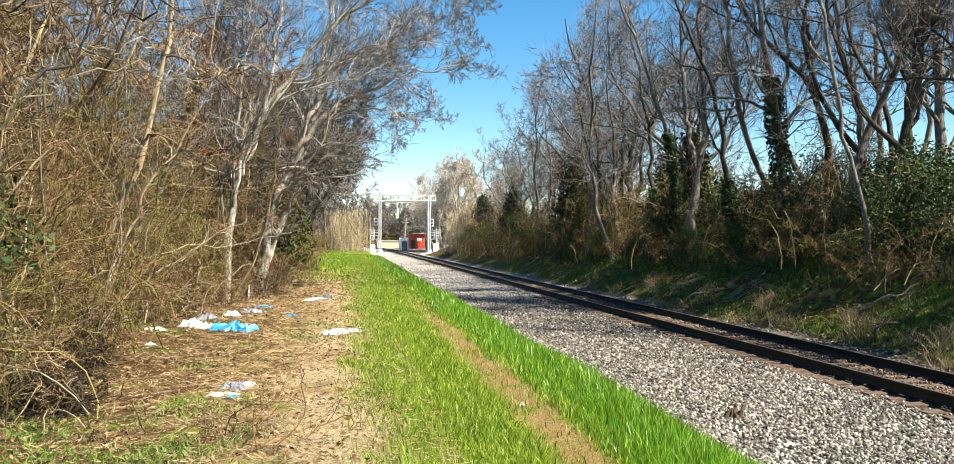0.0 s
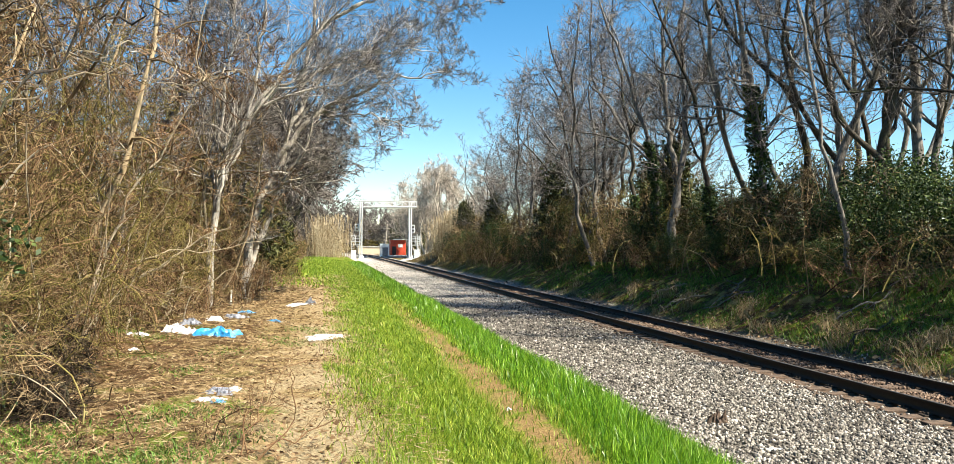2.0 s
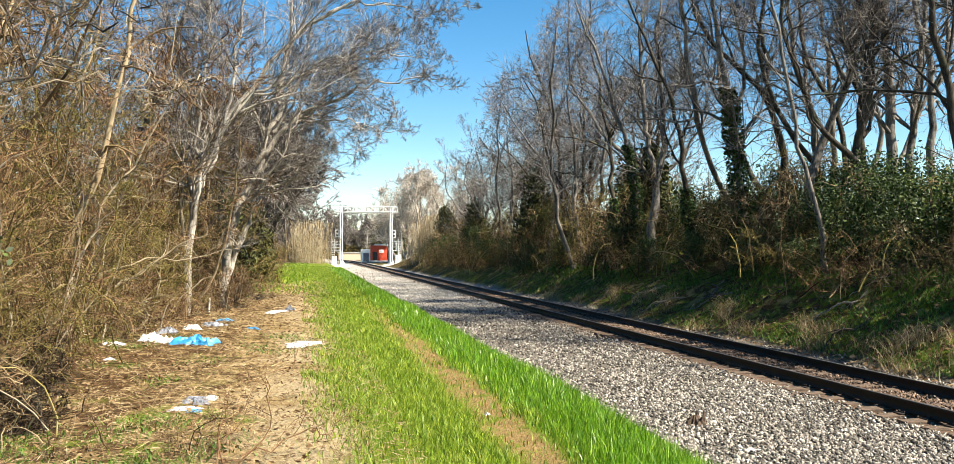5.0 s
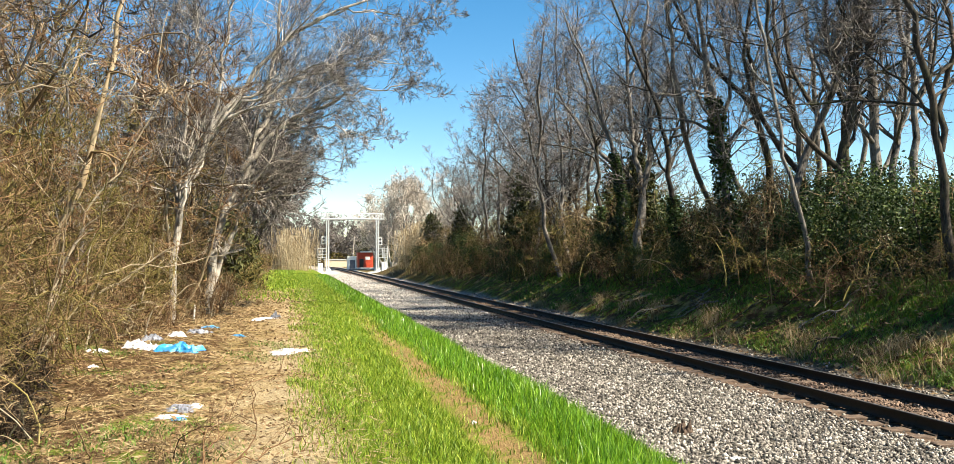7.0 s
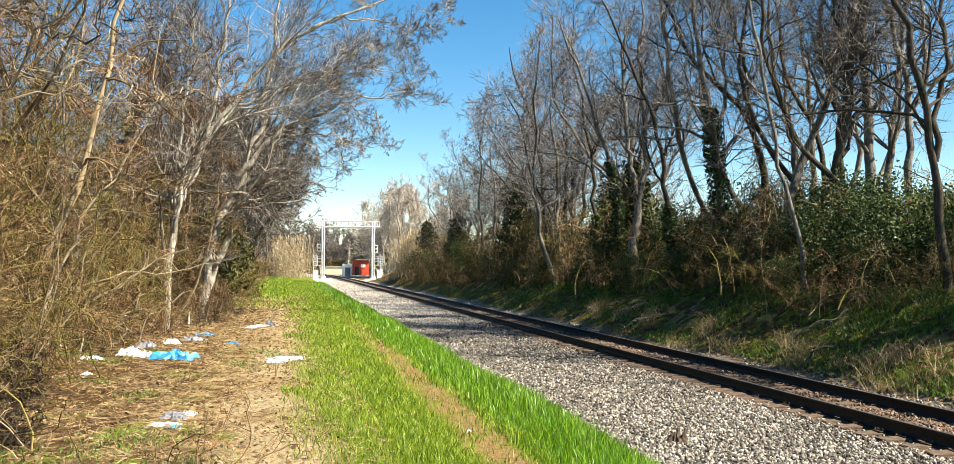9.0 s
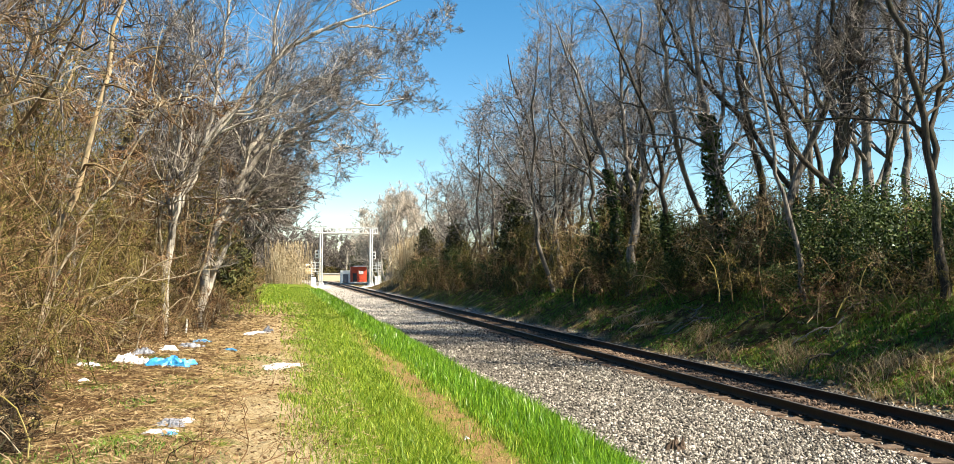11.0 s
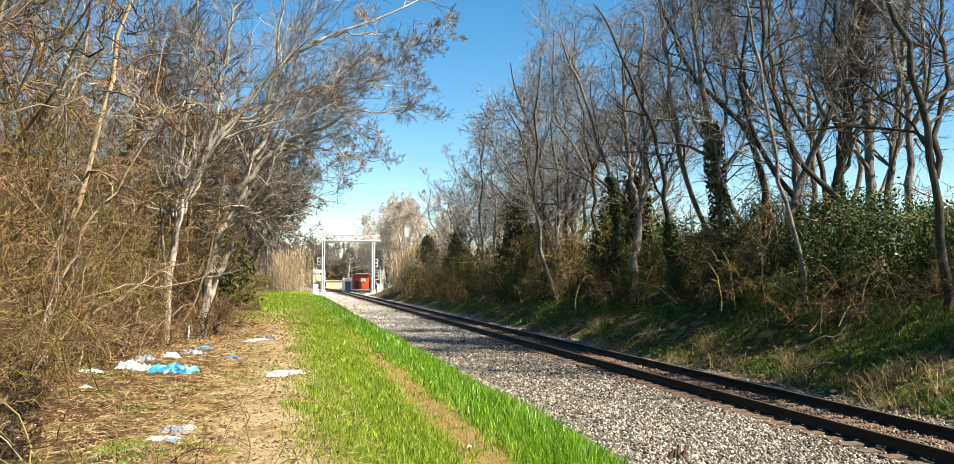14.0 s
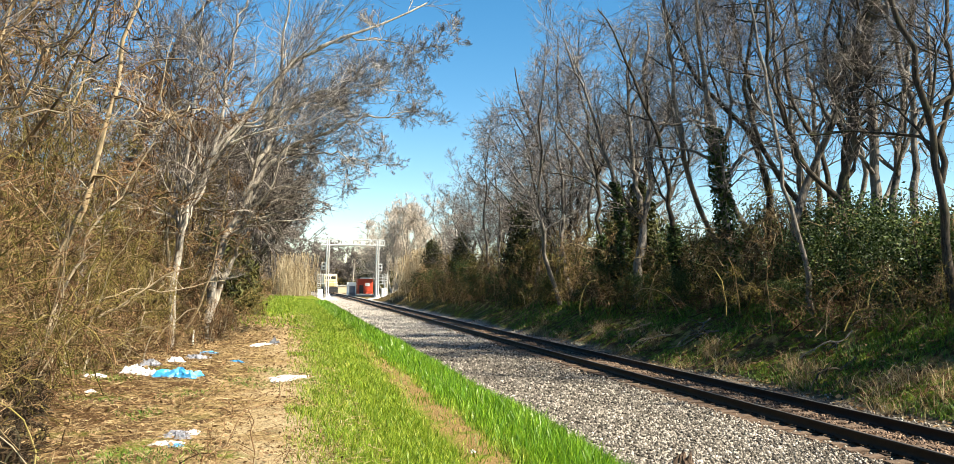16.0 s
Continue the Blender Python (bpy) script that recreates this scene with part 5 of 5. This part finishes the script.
# ---- litter on the path's edge ----
def crumpled(seed, x, y, sx, sy, h, mat, name, label, turn=0.0, group="litter"):
    """A crumpled sheet or bag: a folded mound with a ragged rim, closed below."""
    rng = np.random.default_rng(seed)
    nr, na = 13, 40
    ph = rng.uniform(0, 6.28, 8)
    ways = [(math.cos(a), math.sin(a), k) for a, k in zip(rng.uniform(0, 3.14, 7), rng.uniform(2.0, 8.0, 7))]
    off = rng.uniform(0, 6.28, 7)
    bm = bmesh.new()
    rings = []
    for i in range(nr + 1):
        f = i / nr
        ring = []
        for j in range(na):
            a = 2 * math.pi * j / na
            rim = 1 + 0.28 * math.sin(2 * a + ph[0]) + 0.24 * math.sin(3 * a + ph[1]) + 0.2 * math.sin(5 * a + ph[2]) + 0.16 * math.sin(9 * a + ph[3])
            px, py = math.cos(a) * f * rim, math.sin(a) * f * rim
            fold = sum((1 - abs(math.sin(k * (cx * px + cy * py) + o))) ** 2 * 2.4 / k for (cx, cy, k), o in zip(ways, off))
            z = h * 0.5 * (1 - f ** 4) * (0.1 + fold * 0.55) + 0.012 * (1 - f) + rng.normal(0, 0.045) * h
            ring.append(bm.verts.new((px * sx / 2, py * sy / 2, max(z, 0.006))))
        rings.append(ring)
    for i in range(nr):
        for j in range(na):
            k = (j + 1) % na
            bm.faces.new((rings[i][j], rings[i + 1][j], rings[i + 1][k], rings[i][k]))
    low = [bm.verts.new((v.co.x, v.co.y, -0.01)) for v in rings[-1]]
    for j in range(na):
        k = (j + 1) % na
        bm.faces.new((rings[-1][j], low[j], low[k], rings[-1][k]))
    bm.faces.new(list(reversed(low)))
    bmesh.ops.remove_doubles(bm, verts=rings[0], dist=0.02)
    ob = new(name, bm_mesh(name, bm, mat))
    ob.matrix_basis = pose(x, y, float(ground_z(x, y)), 0, 0, turn)
    return tagged(ob, label, "litter", group)


LITTER = [
    (1, -1.86, 15.45, 0.64, 0.5, 0.26, M_BAG_BLUE, "cloth", "crumpled bright blue cloth on the straw", 10),
    (2, -2.75, 16.3, 0.36, 0.4, 0.26, M_BAG_WHITE, "plastic_bag", "torn white plastic bag at the thicket's edge", 30),
    (3, -2.45, 15.9, 0.3, 0.3, 0.2, M_BAG_WHITE, "plastic_bag", "small crumpled white plastic bag", 80),
    (4, -2.6, 17.2, 0.4, 0.3, 0.2, M_BAG_GREY, "plastic_bag", "dark grey plastic bag beside the white ones", 0),
    (5, -2.25, 17.9, 0.36, 0.3, 0.17, M_BAG_WHITE, "plastic_bag", "white plastic bag on dead leaves", 50),
    (6, -2.0, 19.3, 0.42, 0.4, 0.15, M_BAG_GREY, "plastic_bag", "dark rumpled bag near the brush", 15),
    (7, -4.25, 17.1, 0.42, 0.4, 0.3, M_BAG_WHITE, "plastic_bag", "white plastic bag caught in the brambles", 70),
    (8, -3.2, 15.4, 0.3, 0.35, 0.1, M_BAG_WHITE, "paper_scrap", "flat white paper scrap on straw", 20),
    (9, -2.95, 13.9, 0.16, 0.14, 0.06, M_BAG_WHITE, "paper_scrap", "small white paper scrap on straw", 0),
]
SCRAPS = [
    (10, -0.02, 15.8, 0.85, 0.75, 0.06, M_BAG_WHITE, "paper_sheet", "flat white sheet lying in the short grass", 5),
    (11, -0.72, 23.6, 0.62, 0.9, 0.12, M_BAG_WHITE, "paper_sheet", "white folded sheet on the bare ground", 25),
    (12, -0.45, 23.9, 0.16, 0.3, 0.3, M_BAG_GREY, "plastic_scrap", "dark upturned corner of plastic", 60),
    (13, -1.18, 9.5, 0.32, 0.42, 0.08, M_BAG_GREY, "rag", "grey and white rag on the ground", 30),
    (14, -1.22, 9.0, 0.34, 0.12, 0.05, M_BAG_WHITE, "paper_scrap", "thin white scrap beside the rag", 8),
    (15, -1.05, 9.75, 0.2, 0.18, 0.07, M_BAG_WHITE, "paper_scrap", "white crumpled scrap on the rag's far side", 0),
    (16, -1.12, 8.85, 0.14, 0.12, 0.05, M_BAG_BLUE, "plastic_scrap", "small teal plastic scrap", 0),
    (17, -1.1, 18.6, 0.18, 0.3, 0.06, M_BAG_BLUE, "plastic_scrap", "small blue scrap on the straw", 40),
    (18, -1.85, 20.6, 0.36, 0.5, 0.07, M_BAG_BLUE, "plastic_scrap", "faded blue scrap near the brush", 0),
    (19, -0.2, 18.2, 0.5, 0.7, 0.04, M_STRAW, "cardboard", "flattened pale cardboard on the ground", 15),
]
for seed, x, y, sx, sy, h, mt, name, label, turn in LITTER + SCRAPS:
    crumpled(seed, x, y, sx, sy, h, mt, name, label, turn)
crumpled(40, 5.78, 12.22, 0.3, 0.24, 0.34, M_TIE, "timber_chunk", "dark broken timber chunk on the stone bed", 20, "debris")
crumpled(41, 5.86, 10.66, 0.06, 0.28, 0.05, M_BAG_WHITE, "pale_stick", "pale weathered stick on the stone bed", 70, "debris")
crumpled(42, 1.78, 8.6, 0.06, 0.08, 0.03, M_BAG_WHITE, "pebble", "pale pebble in the worn rut", 0, "debris")


# ---- dead branches and low twigs in front ----
def twig_shrub(seed, x, y, height, width, stems, mat, label, name="twig_shrub", **kw):
    a, b = tangle_meshes(seed, height, width, mat, mat, stems=stems, **kw)
    t = thing(name, pose(x, y, float(ground_z(x, y))), label, "shrub", "leafless twig shrubs")
    tagged(part("stem_tangle", a, t), kind="stuff")
    tagged(part("twig_tangle", b, t), kind="stuff")


twig_shrub(501, -0.55, 6.7, 0.5, 0.3, 3, M_VINE_RED, "thin leafless brown shrub on the bare ground", k1=5, k2=3, k3=1, r=0.007, lean=0.5, fine=0.0022, droop=0.02)
twig_shrub(502, -0.85, 7.4, 0.75, 0.7, 5, M_VINE, "low dead brown twigs on the ground", k1=5, k2=3, k3=2, r=0.006, lean=1.2, fine=0.0022)
twig_shrub(503, -2.0, 7.6, 0.6, 1.2, 7, M_VINE, "low dead brown twigs on the ground", k1=5, k2=3, k3=2, r=0.006, lean=1.4, fine=0.0025)
# brambles coloured near-black to stand in for the shade under the thicket
SHADE_BRAMBLE = tangle_meshes(270, 1.0, 1.2, M_BARK_DARK, M_TWIG_SHADE, stems=42, k1=7, k2=5, k3=1, r=0.009, lean=0.9, fine=0.0045)
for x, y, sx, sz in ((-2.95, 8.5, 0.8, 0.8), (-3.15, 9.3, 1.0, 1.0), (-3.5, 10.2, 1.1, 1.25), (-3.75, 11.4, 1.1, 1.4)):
    put_bush(SHADE_BRAMBLE, x, y, 90 * y, sx, sz, "bramble_bush", "dense leafless brambles on the bare ground, coloured dark for self-shade", "bush", "brush along the path")
twig_shrub(504, -3.3, 8.2, 1.6, 1.0, 9, M_VINE, "brown bramble canes at the thicket's edge", k1=6, k2=4, k3=3, r=0.008, lean=0.9, fine=0.003)
for i, (bx, by) in enumerate(((15.5, 44), (16.0, 51), (15.2, 58), (16.2, 66), (15.6, 75))):
    twig_shrub(530 + i, bx, by, 3.6, 2.4, 12, (M_VINE, M_VINE_RED)[i % 2], "tall leafless brown brush on the bank", k1=6, k2=5, k3=3, r=0.016, lean=0.7, fine=0.009)
twig_shrub(505, -3.6, 10.3, 1.7, 1.1, 9, M_VINE_RED, "brown bramble canes at the thicket's edge", k1=6, k2=4, k3=3, r=0.008, lean=0.9, fine=0.003)
twig_shrub(506, -3.9, 12.6, 1.9, 1.2, 10, M_VINE, "brown bramble canes at the thicket's edge", k1=6, k2=4, k3=3, r=0.009, lean=0.9, fine=0.003)
twig_shrub(507, -3.6, 19, 2.0, 1.5, 11, M_VINE_RED, "russet bramble canes at the thicket's edge", k1=6, k2=5, k3=3, r=0.01, lean=0.8, fine=0.004)
twig_shrub(508, -3.5, 23, 1.1, 1.3, 11, M_VINE, "brown bramble canes at the thicket's edge", k1=6, k2=5, k3=3, r=0.01, lean=0.8, fine=0.004)
twig_shrub(509, -3.4, 28.6, 1.0, 1.5, 12, M_VINE_RED, "russet bramble canes at the thicket's edge", k1=6, k2=5, k3=3, r=0.012, lean=0.8, fine=0.005)
twig_shrub(510, -2.9, 34, 2.0, 1.8, 12, M_VINE_OLIVE, "olive bramble canes at the thicket's edge", k1=6, k2=5, k3=3, r=0.012, lean=0.8, fine=0.006)


def dead_branch(seed, a, b, r, mat, label, sag=0.25):
    """A fallen limb with side shoots, from a to b."""
    rng = np.random.default_rng(seed)
    a, b = np.array(a, float), np.array(b, float)
    mid = (a + b) / 2 + rng.normal(scale=0.12, size=3) + np.array([0, 0, sag])
    q1, q2 = a * 0.7 + b * 0.3 + rng.normal(scale=0.13, size=3), a * 0.3 + b * 0.7 + rng.normal(scale=0.13, size=3)
    P = smooth_line([a, q1, mid, q2, b], 12, rng, 0.02)[None]
    P = P - a
    R = np.linspace(r, r * 0.35, 12)[None]
    P1, R1 = grow(rng, P, R, 9, 0.15, 1, (25, 70), (0.12, 0.35), 0.6, 5, 0.25, 0.02)
    P2, R2 = grow(rng, P1, R1, 4, 0.2, 1, (25, 70), (0.3, 0.7), 0.6, 3, 0.25, 0.0)
    V, F = joined([tubes(P, R, 7), tubes(P1, R1, 4), tubes(P2, R2, 3)])
    t = new("dead_branch", fast_mesh("dead_branch", V, F, mat, smooth=True))
    t.matrix_basis = pose(*a)
    return tagged(t, label, "branch", "dead branches")


dead_branch(603, (-4.2, 16.0, 1.2), (-1.4, 18.6, 1.7), 0.016, M_STEM, "pale broken limb in the brambles", 0.2)
dead_branch(605, (-3.94, 13.0, 0.2), (-3.02, 13.0, 1.87), 0.035, M_STEM, "pale crooked limb leaning on the brambles", -0.2)
dead_branch(606, (-3.5, 17.0, 1.0), (-1.85, 17.2, 1.95), 0.026, M_STEM, "pale broken limb reaching out of the thicket", 0.05)
dead_branch(604, (-3.4, 17.8, 0.05), (-2.9, 18.0, 1.3), 0.03, M_STEM, "pale snapped stump at the thicket's edge", 0.0)
dead_branch(607, (-4.8, 8.8, 0.6), (-3.0, 10.4, 3.2), 0.013, M_BARK_DARK, "dark slanting cane in the thicket", 0.0)
for i, (x, y) in enumerate([(14.2, 27), (13.8, 30), (14.6, 24.2), (15.0, 21), (14.4, 33), (14.0, 19.5), (14.9, 29)]):
    z = float(ground_z(x, y)) + 0.05
    x2, y2 = x - 1.1 - 0.1 * i, y + 1.6 - 0.4 * i
    dead_branch(610 + i, (x, y, z), (x2, y2, float(ground_z(x2, y2)) + 0.12), 0.035, (M_BARK_GREY, M_STEM, M_BARK_DARK)[i % 3], "fallen bare branch on the shaded bank", 0.12)
for i, (a, b) in enumerate([((-0.6, 6.45, 0), (0.02, 7.0, 0.9)), ((-0.5, 6.5, 0.15), (0.38, 6.9, 0.5)), ((-0.62, 6.5, 0), (-0.3, 7.2, 0.75)), ((-0.7, 6.6, 0), (-0.55, 7.9, 0.62)), ((-1.6, 6.3, 0.02), (-0.9, 7.4, 0.3))]):
    dead_branch(640 + i, a, b, 0.006, M_VINE_RED, "thin brown leafless shoot on the bare ground", 0.03)
dead_branch(630, (16.0, 20.6, float(ground_z(16.0, 20.6))), (14.7, 21.4, float(ground_z(14.7, 21.4)) + 0.05), 0.03, M_STEM, "pale arched dead stem on the bank", 0.55)


twig_shrub(511, 4.54, 73.28, 1.3, 0.4, 4, M_VINE, "thin leafless sapling at the stone bed's edge", k1=4, k2=3, k3=1, r=0.012, lean=0.35, fine=0.007, droop=0.03)
stake = new("white_stake", rods_mesh("white_stake", M_WHITE, ((0, 0, -0.05), (0.03, 0, 0.38), 0.022)))
stake.matrix_basis = pose(-2.55, 23.85, float(ground_z(-2.55, 23.85)))
tagged(stake, "short white stake at the thicket's edge", "stake")


# ---- the train that comes up the line ----
def locomotive():
    t = thing("locomotive", pose(0, 0, 0), "approaching cream and tan diesel locomotive with lit headlights", "train")
    part("frame", boxes_mesh("frame", M_BLACK, ((-1.5, 0.3, 0.95), (1.5, 18, 1.45)), bevel=0.04), t)
    bm = bmesh.new()
    box_bm(bm, (-0.85, 0.9, 1.45), (0.85, 3.2, 3.05), 0.18)
    part("nose", bm_mesh("nose", bm, M_LOCO_TAN), t, "tan short nose")
    cab = part("cab", boxes_mesh("cab", M_LOCO, ((-1.55, 3.2, 1.45), (1.55, 5.6, 4.45)), bevel=0.14), t, "cream cab")
    for x0, x1 in ((-1.2, -0.15), (0.15, 1.2)):
        part("window", boxes_mesh("window", M_GLASSY, ((x0, 3.16, 3.25), (x1, 3.21, 3.95)), bevel=0.01), cab)
    part("hood", boxes_mesh("hood", M_LOCO, ((-0.95, 5.6, 1.45), (0.95, 17.4, 4.3)), bevel=0.12), t)
    for x in (-0.2, 0.2):
        bm = bmesh.new()
        bmesh.ops.create_cone(bm, cap_ends=True, segments=14, radius1=0.13, radius2=0.13, depth=0.08, matrix=Matrix.Translation((x, 3.15, 4.15)) @ pose(0, 0, 0, 90))
        part("headlight", bm_mesh("headlight", bm, M_LAMP), cab, "lit headlight")
    bm = bmesh.new()
    box_bm(bm, (-1.45, 0.0, 0.15), (1.45, 0.3, 1.0), 0.06)
    part("pilot", bm_mesh("pilot", bm, M_BLACK), t, "black snow plough")
    part("handrail", rods_mesh("handrail", M_WHITE, ((-1.4, 0.35, 1.45), (-1.4, 0.35, 2.5), 0.03), ((1.4, 0.35, 1.45), (1.4, 0.35, 2.5), 0.03), ((-1.4, 0.35, 2.5), (1.4, 0.35, 2.5), 0.03),
                               ((-1.45, 0.35, 2.5), (-1.45, 3.2, 2.6), 0.03), ((1.45, 0.35, 2.5), (1.45, 3.2, 2.6), 0.03), s=6), t)
    for y0 in (2.2, 13.2):
        bg = part("bogie", boxes_mesh("bogie", M_BLACK, ((-1.25, y0, 0.35), (-1.05, y0 + 3.6, 0.9)), ((1.05, y0, 0.35), (1.25, y0 + 3.6, 0.9)), bevel=0.03), t)
        for k in range(3):
            for x in (-0.75, 0.75):
                bm = bmesh.new()
                bmesh.ops.create_cone(bm, cap_ends=True, segments=20, radius1=0.5, radius2=0.5, depth=0.13, matrix=Matrix.Translation((x, y0 + 0.5 + 1.3 * k, 0.5)) @ pose(0, 0, 0, 0, 90))
                part("wheel", bm_mesh("wheel", bm, M_RUST), bg)
    return t


TRAIN = locomotive()


def motions():
    """The locomotive comes round the curve at about 10 m/s."""
    rows = []
    for k in range(9):
        t = k * 2.0
        y = 360 - 10.0 * t
        x = float(track_x(y))
        rows.append((t, pose(x, y, -0.8, 0, 0, math.degrees(math.atan((y + 9 - 140) / 1700.0)))))
    walk(TRAIN, rows)


motions()
